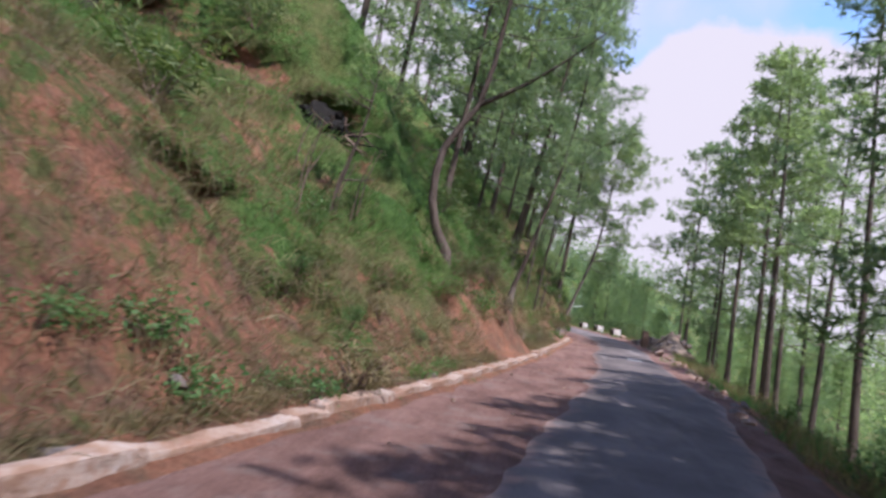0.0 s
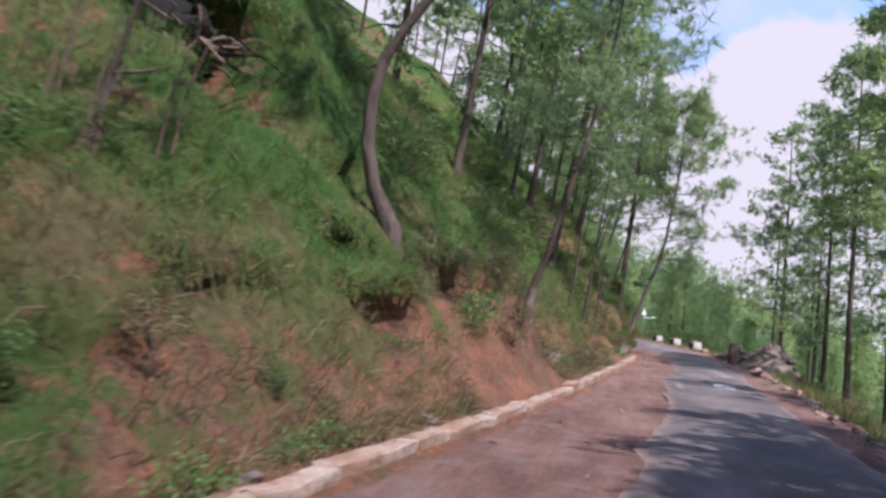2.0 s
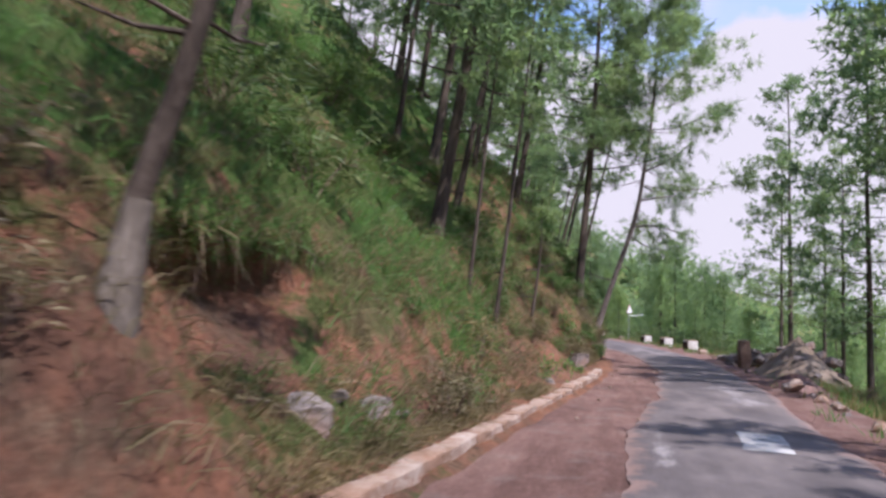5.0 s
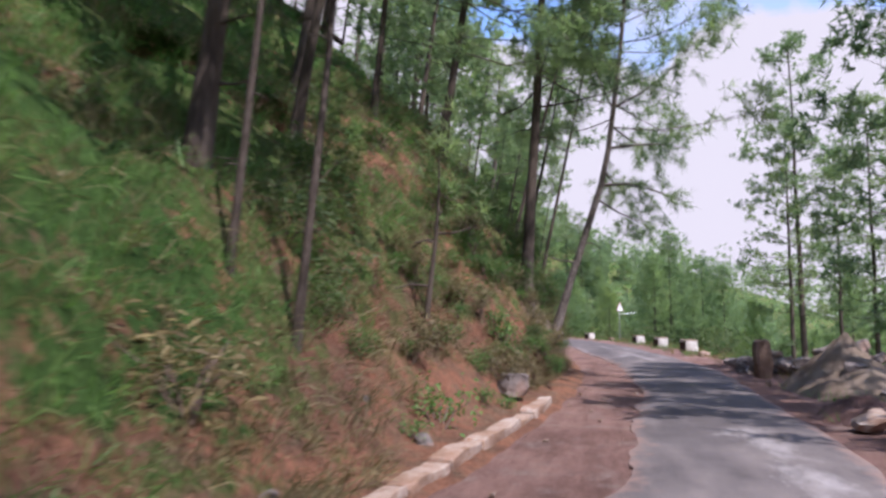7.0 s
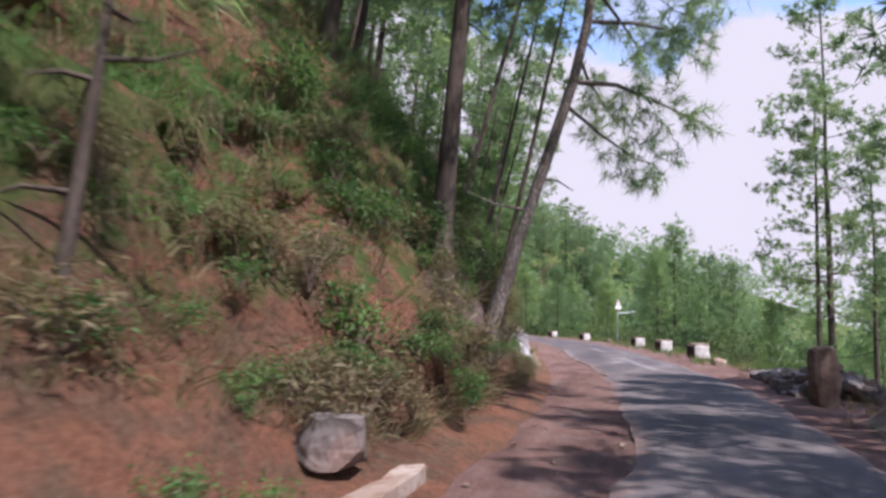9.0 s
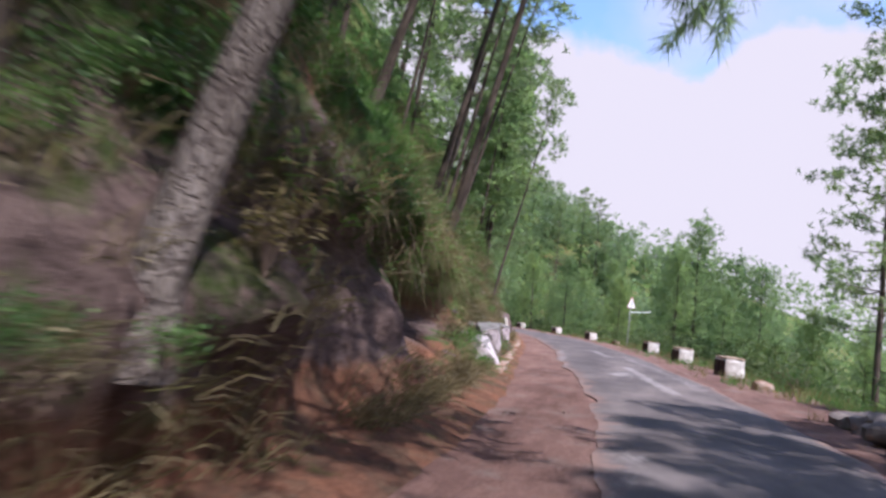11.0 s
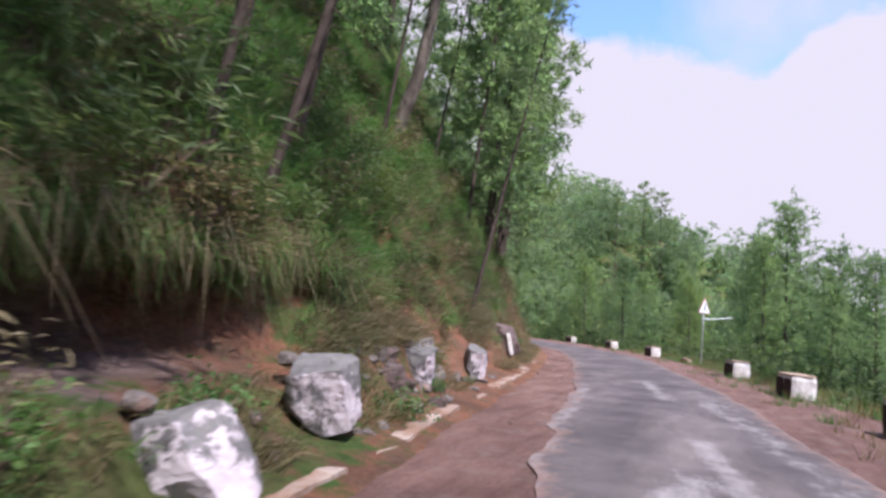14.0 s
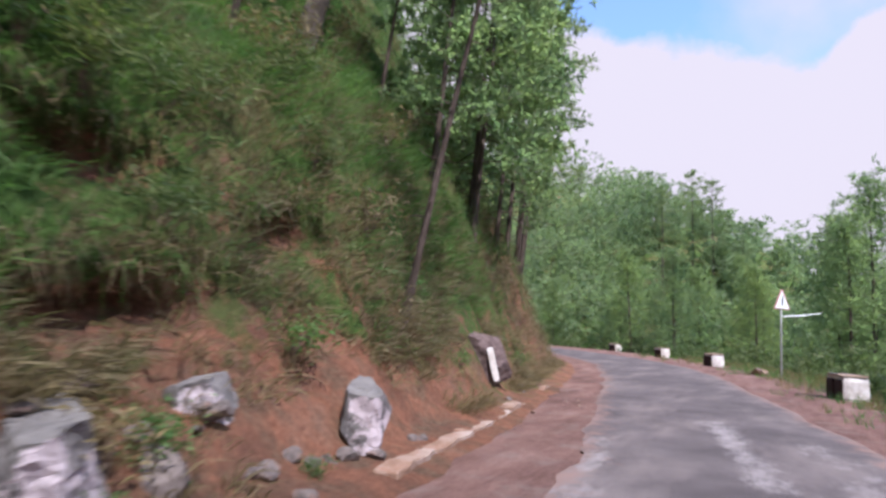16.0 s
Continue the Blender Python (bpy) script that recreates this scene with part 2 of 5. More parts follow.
def _ground(n, l, b):
    soil = ramp(n, l, noise_tex(n, l, 0.8, 9, 0.68), [(0.28, (0.1, 0.056, 0.042)), (0.42, (0.2, 0.1, 0.068)), (0.55, (0.3, 0.135, 0.084)), (0.68, (0.28, 0.155, 0.108)), (0.82, (0.29, 0.21, 0.168))])
    litter = ramp(n, l, noise_tex(n, l, 11, 6, 0.75, (1, 1, 0.5)), [(0.3, (0.06, 0.042, 0.032)), (0.5, (0.15, 0.105, 0.072)), (0.72, (0.25, 0.19, 0.13))])
    soil = blend(n, l, remap(n, l, noise_tex(n, l, 2.1, 8, 0.7), 0.46, 0.62, 0, 0.75), soil, litter)
    crumbs = ramp(n, l, noise_tex(n, l, 19, 5, 0.75), [(0.3, (0.45, 0.42, 0.42)), (0.58, (1, 1, 1)), (0.75, (1.35, 1.3, 1.25))])
    soil = blend(n, l, 0.75, soil, crumbs, "MULTIPLY")
    # mauve rock tone; further along the bank it also paints shade on the soil
    strata = ramp(n, l, noise_tex(n, l, 4.5, 10, 0.75, (0.8, 0.8, 2.2)), [(0.3, (0.05, 0.033, 0.031)), (0.47, (0.155, 0.105, 0.097)), (0.7, (0.29, 0.203, 0.186))])
    bare_rock = maths(n, l, "ADD", attribute(n, "rocky_shade"), remap(n, l, noise_tex(n, l, 1.6, 6, 0.65), 0.3, 0.7, -0.3, 0.3))
    soil = blend(n, l, remap(n, l, bare_rock, 0.3, 0.6), soil, strata)
    sward = ramp(n, l, noise_tex(n, l, 0.55, 6, 0.6), [(0.3, (0.04, 0.085, 0.022)), (0.47, (0.068, 0.118, 0.03)), (0.58, (0.105, 0.118, 0.042)), (0.72, (0.15, 0.112, 0.062))])
    fine = ramp(n, l, noise_tex(n, l, 9, 5, 0.7, (1, 1, 0.35)), [(0.3, (0.45, 0.45, 0.4)), (0.55, (1, 1, 1)), (0.75, (1.3, 1.25, 1.1))])
    sward = blend(n, l, 0.8, sward, fine, "MULTIPLY")
    edge = maths(n, l, "ADD", attribute(n, "cover"), remap(n, l, noise_tex(n, l, 2.2, 8, 0.72), 0.3, 0.7, -0.4, 0.4))
    col = blend(n, l, remap(n, l, edge, 0.4, 0.66), soil, sward)
    l.new(col, b.inputs["Base Color"])
    bumped(n, l, b, noise_tex(n, l, 6, 9, 0.75), 1.0, 0.16)


def _asphalt(n, l, b):
    base = ramp(n, l, noise_tex(n, l, 0.8, 7, 0.6), [(0.3, (0.064, 0.052, 0.053)), (0.55, (0.102, 0.084, 0.085)), (0.75, (0.148, 0.123, 0.123))])
    grit = ramp(n, l, noise_tex(n, l, 90, 3, 0.7), [(0.35, (0.6, 0.6, 0.6)), (0.6, (1, 1, 1)), (0.78, (1.6, 1.55, 1.5))])
    base = blend(n, l, 0.8, base, grit, "MULTIPLY")
    dust = remap(n, l, noise_tex(n, l, 0.9, 6, 0.65, (1.0, 0.3, 1)), 0.47, 0.68, 0, 0.75)
    base = blend(n, l, dust, base, (0.175, 0.142, 0.136))
    rim = maths(n, l, "ADD", attribute(n, "dusty"), remap(n, l, noise_tex(n, l, 3.0, 6, 0.7), 0.3, 0.7, -0.4, 0.4))
    base = blend(n, l, remap(n, l, rim, 0.55, 1.1), base, (0.195, 0.122, 0.104))
    worn = maths(n, l, "ADD", attribute(n, "worn"), remap(n, l, noise_tex(n, l, 2.6, 9, 0.78, (1, 0.5, 1)), 0.3, 0.7, -1.0, 0.35))
    base = blend(n, l, remap(n, l, worn, 0.15, 0.95), base, (0.25, 0.22, 0.22))
    l.new(base, b.inputs["Base Color"])
    bumped(n, l, b, noise_tex(n, l, 60, 4, 0.7), 0.5, 0.01)


def _dirt(n, l, b):
    c = ramp(n, l, noise_tex(n, l, 0.9, 9, 0.7, (1, 0.4, 1)), [(0.28, (0.1, 0.055, 0.047)), (0.45, (0.185, 0.105, 0.09)), (0.58, (0.24, 0.14, 0.12)), (0.75, (0.29, 0.195, 0.172))])
    ruts = ramp(n, l, noise_tex(n, l, 3.2, 7, 0.72, (1, 0.12, 1)), [(0.3, (0.62, 0.6, 0.58)), (0.55, (1, 1, 1)), (0.75, (1.22, 1.22, 1.22))])
    c = blend(n, l, 0.8, c, ruts, "MULTIPLY")
    g = ramp(n, l, noise_tex(n, l, 28, 6, 0.8), [(0.3, (0.5, 0.48, 0.46)), (0.58, (1, 1, 1)), (0.74, (1.5, 1.5, 1.5))])
    c = blend(n, l, 0.8, c, g, "MULTIPLY")
    grey = remap(n, l, noise_tex(n, l, 1.7, 7, 0.72), 0.52, 0.68, 0, 0.6)
    c = blend(n, l, grey, c, (0.22, 0.175, 0.16))
    l.new(c, b.inputs["Base Color"])
    bumped(n, l, b, noise_tex(n, l, 12, 8, 0.75), 1.0, 0.07)


def _kerb(n, l, b):
    stone = ramp(n, l, noise_tex(n, l, 3, 7, 0.65), [(0.3, (0.16, 0.09, 0.062)), (0.55, (0.26, 0.165, 0.12)), (0.8, (0.34, 0.25, 0.2))])
    lime = remap(n, l, noise_tex(n, l, 2.6, 8, 0.72), 0.44, 0.6)
    c = blend(n, l, lime, stone, (0.37, 0.315, 0.285))
    dirt = remap(n, l, noise_tex(n, l, 5, 6, 0.72), 0.48, 0.62, 0, 0.85)
    c = blend(n, l, dirt, c, (0.22, 0.11, 0.068))
    l.new(c, b.inputs["Base Color"])
    bumped(n, l, b, noise_tex(n, l, 16, 7, 0.7), 0.8, 0.03)


def _rock(n, l, b):
    c = ramp(n, l, noise_tex(n, l, 2.2, 8, 0.65), [(0.28, (0.075, 0.06, 0.057)), (0.5, (0.175, 0.142, 0.133)), (0.75, (0.3, 0.25, 0.235))])
    red = remap(n, l, noise_tex(n, l, 1.5, 5, 0.6), 0.52, 0.7, 0, 0.7)
    c = blend(n, l, red, c, (0.3, 0.15, 0.1))
    l.new(c, b.inputs["Base Color"])
    bumped(n, l, b, noise_tex(n, l, 9, 9, 0.7), 0.9, 0.05)


def _painted_rock(n, l, b):
    c = ramp(n, l, noise_tex(n, l, 2.2, 8, 0.65), [(0.28, (0.07, 0.064, 0.066)), (0.5, (0.15, 0.137, 0.135)), (0.75, (0.24, 0.22, 0.212))])
    lime = maths(n, l, "ADD", attribute(n, "paint"), remap(n, l, noise_tex(n, l, 3.6, 10, 0.82), 0.3, 0.7, -0.8, 0.55))
    c = blend(n, l, remap(n, l, lime, 0.44, 0.52), c, (0.5, 0.425, 0.455))
    l.new(c, b.inputs["Base Color"])
    bumped(n, l, b, noise_tex(n, l, 9, 9, 0.7), 0.8, 0.04)


def _mauve_rock(n, l, b):
    c = ramp(n, l, noise_tex(n, l, 5.5, 10, 0.75, (1, 1, 1.8)), [(0.3, (0.05, 0.035, 0.033)), (0.47, (0.13, 0.09, 0.086)), (0.7, (0.26, 0.188, 0.18))])
    l.new(c, b.inputs["Base Color"])
    bumped(n, l, b, noise_tex(n, l, 8, 10, 0.75, (1, 1, 2)), 1.0, 0.09)


def _bark(n, l, b):
    c = ramp(n, l, noise_tex(n, l, 5, 7, 0.7, (1, 1, 0.22)), [(0.3, (0.034, 0.026, 0.023)), (0.5, (0.085, 0.064, 0.054)), (0.72, (0.15, 0.116, 0.1))])
    l.new(c, b.inputs["Base Color"])
    bumped(n, l, b, noise_tex(n, l, 9, 6, 0.7, (1, 1, 0.25)), 1.0, 0.05)


def _pale_bark(n, l, b):
    c = ramp(n, l, noise_tex(n, l, 4, 7, 0.7, (1, 1, 0.3)), [(0.3, (0.05, 0.039, 0.034)), (0.5, (0.125, 0.1, 0.085)), (0.72, (0.25, 0.205, 0.18))])
    l.new(c, b.inputs["Base Color"])
    bumped(n, l, b, noise_tex(n, l, 9, 6, 0.7, (1, 1, 0.25)), 1.0, 0.04)


def _scaly_bark(n, l, b):
    v = n.new("ShaderNodeTexVoronoi")
    v.feature = "DISTANCE_TO_EDGE"
    v.inputs["Scale"].default_value = 24.0
    warp = n.new("ShaderNodeVectorMath")
    warp.operation = "MULTIPLY_ADD"
    wobble = n.new("ShaderNodeTexNoise")
    wobble.inputs["Scale"].default_value = 7.0
    wobble.inputs["Detail"].default_value = 4.0
    l.new(coords(n, l, 1.0), wobble.inputs["Vector"])
    l.new(wobble.outputs["Color"], warp.inputs[0])
    warp.inputs[1].default_value = (0.16, 0.16, 0.16)
    l.new(coords(n, l, 1.0, (1, 1, 0.45)), warp.inputs[2])
    l.new(warp.outputs["Vector"], v.inputs["Vector"])
    crack = remap(n, l, v.outputs["Distance"], 0.0, 0.2)
    c = ramp(n, l, noise_tex(n, l, 5, 7, 0.7, (1, 1, 0.4)), [(0.3, (0.09, 0.07, 0.06)), (0.5, (0.18, 0.148, 0.132)), (0.72, (0.3, 0.255, 0.235))])
    l.new(blend(n, l, crack, (0.07, 0.053, 0.048), c), b.inputs["Base Color"])
    bumped(n, l, b, crack, 0.5, 0.012)


def leafy(name, dark, mid, light, through=0.35, patch=0.6):
    def build(n, l, b):
        geo, info = n.new("ShaderNodeNewGeometry"), n.new("ShaderNodeObjectInfo")
        c = ramp(n, l, geo.outputs["Random Per Island"], [(0.0, dark), (0.5, mid), (1.0, light)])
        v = ramp(n, l, noise_tex(n, l, patch, 3, 0.5), [(0.3, (0.7, 0.75, 0.7)), (0.7, (1.2, 1.15, 1.0))])
        c = blend(n, l, 1.0, c, v, "MULTIPLY")
        t = ramp(n, l, info.outputs["Random"], [(0.0, (0.84, 0.88, 0.92)), (0.5, (1, 1, 1)), (1.0, (1.14, 1.1, 0.95))])
        c = blend(n, l, 1.0, c, t, "MULTIPLY")
        l.new(c, b.inputs["Base Color"])
        thin = n.new("ShaderNodeBsdfTranslucent")
        l.new(blend(n, l, 1.0, c, (1.3, 1.55, 1.05), "MULTIPLY"), thin.inputs["Color"])
        mix = n.new("ShaderNodeMixShader")
        mix.inputs["Fac"].default_value = through
        l.new(b.outputs["BSDF"], mix.inputs[1])
        l.new(thin.outputs["BSDF"], mix.inputs[2])
        l.new(mix.outputs["Shader"], n["Material Output"].inputs["Surface"])

    return material(name, build, 0.6, 0.3)


def plain(name, colour, rough=0.7, metal=0.0, wear=0.25, scale=6.0):
    def build(n, l, b):
        v = ramp(n, l, noise_tex(n, l, scale, 6, 0.65), [(0.3, tuple(c * (1 - wear) for c in colour)), (0.6, colour), (0.8, tuple(min(1, c * (1 + wear * 0.5)) for c in colour))])
        l.new(v, b.inputs["Base Color"])
        b.inputs["Metallic"].default_value = metal
        bumped(n, l, b, noise_tex(n, l, scale * 4, 5, 0.7), 0.3, 0.01)

    return material(name, build, rough)


def _block(n, l, b):
    c = ramp(n, l, noise_tex(n, l, 3.0, 7, 0.65), [(0.3, (0.1, 0.06, 0.045)), (0.5, (0.2, 0.13, 0.1)), (0.75, (0.34, 0.25, 0.2))])
    l.new(c, b.inputs["Base Color"])
    bumped(n, l, b, noise_tex(n, l, 10, 7, 0.7), 0.8, 0.03)


def _lime(n, l, b):
    c = ramp(n, l, noise_tex(n, l, 3.2, 8, 0.7), [(0.3, (0.3, 0.24, 0.2)), (0.46, (0.56, 0.51, 0.48)), (0.6, (0.7, 0.66, 0.64))])
    l.new(c, b.inputs["Base Color"])
    bumped(n, l, b, noise_tex(n, l, 12, 7, 0.7), 0.6, 0.02)


def _road_paint(n, l, b):
    c = ramp(n, l, noise_tex(n, l, 3.5, 8, 0.75), [(0.36, (0.14, 0.125, 0.125)), (0.48, (0.29, 0.27, 0.265)), (0.68, (0.42, 0.4, 0.39))])
    l.new(c, b.inputs["Base Color"])
    bumped(n, l, b, noise_tex(n, l, 60, 4, 0.7), 0.4, 0.008)


def _gravel(n, l, b):
    c = ramp(n, l, noise_tex(n, l, 2.0, 8, 0.7), [(0.3, (0.115, 0.08, 0.06)), (0.5, (0.2, 0.148, 0.115)), (0.75, (0.28, 0.225, 0.185))])
    l.new(c, b.inputs["Base Color"])
    bumped(n, l, b, noise_tex(n, l, 22, 8, 0.75), 1.0, 0.05)


GROUND, ASPHALT, DIRT = material("soil_and_sward", _ground, 0.95, 0.1), material("worn_asphalt", _asphalt, 0.9, 0.25), material("red_dirt", _dirt, 0.95, 0.1)
KERB, ROCK, LIMED_ROCK = material("kerb_masonry", _kerb, 0.9, 0.2), material("bare_rock", _rock, 0.85, 0.3), material("limewashed_rock", _painted_rock, 0.8, 0.3)
MAUVE_ROCK = material("mauve_rock", _mauve_rock, 0.9, 0.2)
BARK, PALE_BARK, SCALY_BARK = material("pine_bark", _bark, 0.95, 0.1), material("pale_bark", _pale_bark, 0.9, 0.15), material("scaly_grey_bark", _scaly_bark, 0.9, 0.15)
BAY = plain("dark_bay_paint", (0.045, 0.022, 0.02), 0.9, 0.0, 0.5, 5)
COPING = plain("stained_mortar", (0.36, 0.255, 0.19), 0.95, 0.0, 0.45, 4)
BLOCK, LIME, ROAD_PAINT, GRAVEL = material("mossy_masonry", _block, 0.9, 0.2), material("limewash", _lime, 0.85, 0.2), material("road_paint", _road_paint, 0.8, 0.3), material("gravel_heap", _gravel, 0.95, 0.1)
NEEDLES = leafy("pine_needles", (0.13, 0.165, 0.105), (0.19, 0.23, 0.145), (0.25, 0.285, 0.185), 0.6, 0.7)
YOUNG_NEEDLES = leafy("young_needles", (0.165, 0.212, 0.132), (0.2, 0.245, 0.15), (0.24, 0.28, 0.165), 0.72, 0.7)
FAR_NEEDLES = leafy("far_needles", (0.16, 0.205, 0.135), (0.21, 0.255, 0.165), (0.25, 0.29, 0.185), 0.65, 0.05)
GREEN_GRASS = leafy("green_grass", (0.055, 0.115, 0.036), (0.095, 0.175, 0.055), (0.15, 0.225, 0.085), 0.4, 0.8)
DRY_GRASS = leafy("dry_grass", (0.09, 0.064, 0.042), (0.165, 0.125, 0.078), (0.26, 0.205, 0.13), 0.35, 0.8)
BUSH = leafy("bush_leaves", (0.05, 0.075, 0.03), (0.09, 0.125, 0.048), (0.145, 0.17, 0.07), 0.35, 0.9)
BRUSH = leafy("brush_leaves", (0.075, 0.1, 0.045), (0.115, 0.15, 0.065), (0.165, 0.185, 0.085), 0.45, 0.4)
WEED = leafy("broad_weed", (0.04, 0.08, 0.027), (0.075, 0.13, 0.045), (0.12, 0.18, 0.065), 0.4, 1.2)
# near-black that paints in the darkness of the hole among the roots
HOLE_BLACK = plain("hole_black", (0.009, 0.007, 0.006), 1.0, 0.0, 0.5, 5)
ROOTS = plain("dry_roots", (0.16, 0.11, 0.085), 0.9, 0.0, 0.5, 8)

# ---- meshes ----
def mesh_from(name, verts, faces, mat, smooth=False):
    me = bpy.data.meshes.new(name)
    verts = np.asarray(verts, np.float32)
    if isinstance(faces, np.ndarray):
        k = faces.shape[1]
        me.vertices.add(len(verts))
        me.vertices.foreach_set("co", verts.ravel())
        me.loops.add(faces.size)
        me.loops.foreach_set("vertex_index", faces.astype(np.int32).ravel())
        me.polygons.add(len(faces))
        me.polygons.foreach_set("loop_start", np.arange(0, faces.size, k, dtype=np.int32))
        me.update(calc_edges=True)
    else:
        me.from_pydata([tuple(v) for v in verts], [], faces)
    me.polygons.foreach_set("use_smooth", np.full(len(me.polygons), smooth))
    me.materials.append(mat)
    return me


def tint(me, name, values):
    a = me.attributes.new(name, "FLOAT", "POINT")
    a.data.foreach_set("value", np.asarray(values, np.float32))


def part(name, me, parent=None, label="", m=None):
    ob = new(name, me)
    if m is not None:
        ob.matrix_basis = m
    if parent is not None:
        ob.parent = parent
    return tagged(ob, label)


def thing(name, label, category, m=None, group="", kind=""):
    ob = new(name)
    if m is not None:
        ob.matrix_basis = m
    return tagged(ob, label, category, group, kind)


def grid_faces(rows, cols):
    i = np.arange(rows * cols).reshape(rows, cols)
    return np.stack([i[:-1, :-1], i[:-1, 1:], i[1:, 1:], i[1:, :-1]], -1).reshape(-1, 4)


# ---- ground: hillside, bed of the road and valley in one sheet ----
# hollows washed out under the turf: s, half length, depth, from height, to height
HOLLOWS = [(14.3, 1.6, 0.85, 0.85, 1.6), (20.9, 1.8, 0.8, 0.5, 1.9), (33.2, 1.6, 0.3, 0.7, 2.0), (40.5, 3.5, 1.1, 0.2, 1.95), (46.1, 4.0, 2.7, 0.45, 1.75),
           (13.1, 1.35, 2.6, 3.15, 5.3), (11.7, 0.9, 1.5, 4.9, 6.1), (10.7, 0.8, 1.2, 5.9, 6.8), (7.8, 0.8, 1.2, 1.7, 2.5), (49.6, 2.6, 1.7, 0.5, 1.7), (28.5, 1.2, 0.8, 5.4, 6.4), (34.5, 1.4, 0.6, 2.4, 3.3), (29.6, 1.2, 0.9, 4.6, 5.5), (31.0, 1.2, 0.95, 3.8, 4.7), (32.4, 1.1, 0.9, 3.0, 3.9), (33.4, 0.5, 0.7, 2.35, 2.9), (34.2, 0.6, 0.8, 1.9, 2.6), (55.3, 1.3, 1.1, 1.15, 1.8), (58.2, 0.9, 0.8, 2.0, 2.6), (55.6, 1.0, 0.8, 2.4, 3.1), (16.7, 2.0, 0.75, 1.4, 2.15), (43.0, 1.5, 1.1, 0.3, 1.7), (51.8, 1.0, 0.8, 1.2, 1.9)]
_r = np.random.default_rng(23)
for _k in range(34):  # smaller washed-out pockets
    _lo = _r.uniform(0.5, 5.5)
    HOLLOWS.append((_r.uniform(2, 72), _r.uniform(0.35, 0.9), _r.uniform(0.25, 0.55), _lo, _lo + _r.uniform(0.35, 0.8)))


def ragged(s, c):
    """Unevenness of a hollow's upper and lower rim."""
    return 0.17 * vnoise(s * 0.9 + c, 0 * s, 9) + 0.1 * vnoise(s * 2.7 + c, 0 * s, 10)


def hollow(s, h):
    deep = (0.75 - 0.45 * bump(s, 34.8, 2.2)) * np.clip(fbm(s / 1.5, h / 0.75, 3, 91) - 0.16, 0, 1) * np.clip((h - 0.35) / 0.4, 0, 1)
    for c, half, depth, lo, hi in HOLLOWS:
        k = np.clip((h - lo - ragged(s, c)) / (hi - lo), 0, 1)
        deep = deep + bump(s + 0.4 * vnoise(h * 2, s * 1.3, 4), c, half) * depth * np.minimum(1.0, 1.5 * np.sin(np.pi * k)) * (0.45 + 0.55 * k)
    return deep


def cover(s, u):
    """How thickly grass covers the hillside: 0 bare soil to 1."""
    s, u = np.asarray(s, float), np.asarray(u, float)
    up = np.interp(u, [0, 0.5, 1.2, 2.5, 6, 20], [0.26, 0.36, 0.44, 0.66, 0.75, 0.72])
    bare = 0.34 * bump(s, 17.0, 3.0) * np.clip((2.0 - u) * 1.5, 0, 1) + 0.3 * bump(s, 29, 5.5) * np.clip(1.3 - u, 0, 1) + 0.28 * bump(s, 57.0, 4.6) * np.clip(1.6 - u, 0, 1)
    bare = bare + 0.08 * bump(s, 3.5, 4) * np.clip(2.2 - u, 0, 1)
    bare = bare + 0.17 * bump(s, 32, 6) * np.clip(2.2 - u, 0, 1) + 0.1 * bump(s, 32.5, 3) * np.clip(4.5 - u, 0, 1)
    lush = 0.3 * (bump(s, 16, 5.5) + 0.4 * bump(s, 29, 5)) * np.clip((u - 0.9) / 0.5, 0, 1)
    lush = lush + 0.3 * bump(s, 48.5, 4.8) * np.clip(1.6 - u, 0, 1) + 0.24 * bump(s, 60, 14) * np.clip((u - 0.8) / 0.5, 0, 1) + 0.2 * bump(s, 21.5, 3.5) * np.clip(1.8 - u, 0, 1) + 0.3 * bump(s, 44, 7) * np.clip((u - 1.0) / 0.5, 0, 1)
    return np.clip(up - bare + lush + 0.3 * fbm(s / 2.6, u / 2.0, 3, 31), 0, 1)


ground_s = np.concatenate([[-1200, -500, -220], np.arange(-120, -30, 8.0), np.arange(-30, -4, 1.0), np.arange(-4, 76, 0.22), np.arange(76, 130, 1.0), np.arange(130, 240, 6.0), [300, 420, 700, 1200]])
left_u = np.concatenate([np.arange(0, 3.2, 0.11), np.arange(3.2, 8, 0.22), np.arange(8, 16, 0.5), np.arange(16, 63, 2.0)])[::-1]
right_r = np.concatenate([np.arange(0, 3, 0.25), np.arange(3, 12, 0.8), np.arange(12, 60, 4), [70, 90, 120, 160, 210, 270, 340, 430, 550, 750, 1000, 1500]])
bed = np.array([0.06, 0.3, 0.6, 0.9, 1.0])  # fractions of the bed's width, under the road
_S = ground_s[:, None]
_p, _n = edge_at(ground_s)
_h = bank(_S, left_u[None])
_w = road_width(ground_s)[:, None]
_hu = left_u[None] + hollow(_S, _h) - bulge(_S) * np.clip((_h - 0.1) / 0.9, 0, 1)
_d = np.concatenate([-_hu, bed[None] * _w, _w + right_r[None] + 0.02], 1)
_x, _y = _p[:, :1] + _n[:, :1] * _d, _p[:, 1:] + _n[:, 1:] * _d
_zr = valley(_S, right_r[None])
_z = np.concatenate([_h, np.full((len(ground_s), len(bed)), -0.05), _zr - 0.05], 1)
_z[:, len(left_u) + len(bed):] += hill_far(_x, _y)[:, len(left_u) + len(bed):] * np.clip((right_r[None] - 8) / 30, 0, 1)
ground_me = mesh_from("ground", np.stack([_x, _y, _z], -1).reshape(-1, 3), grid_faces(*_x.shape), GROUND, True)
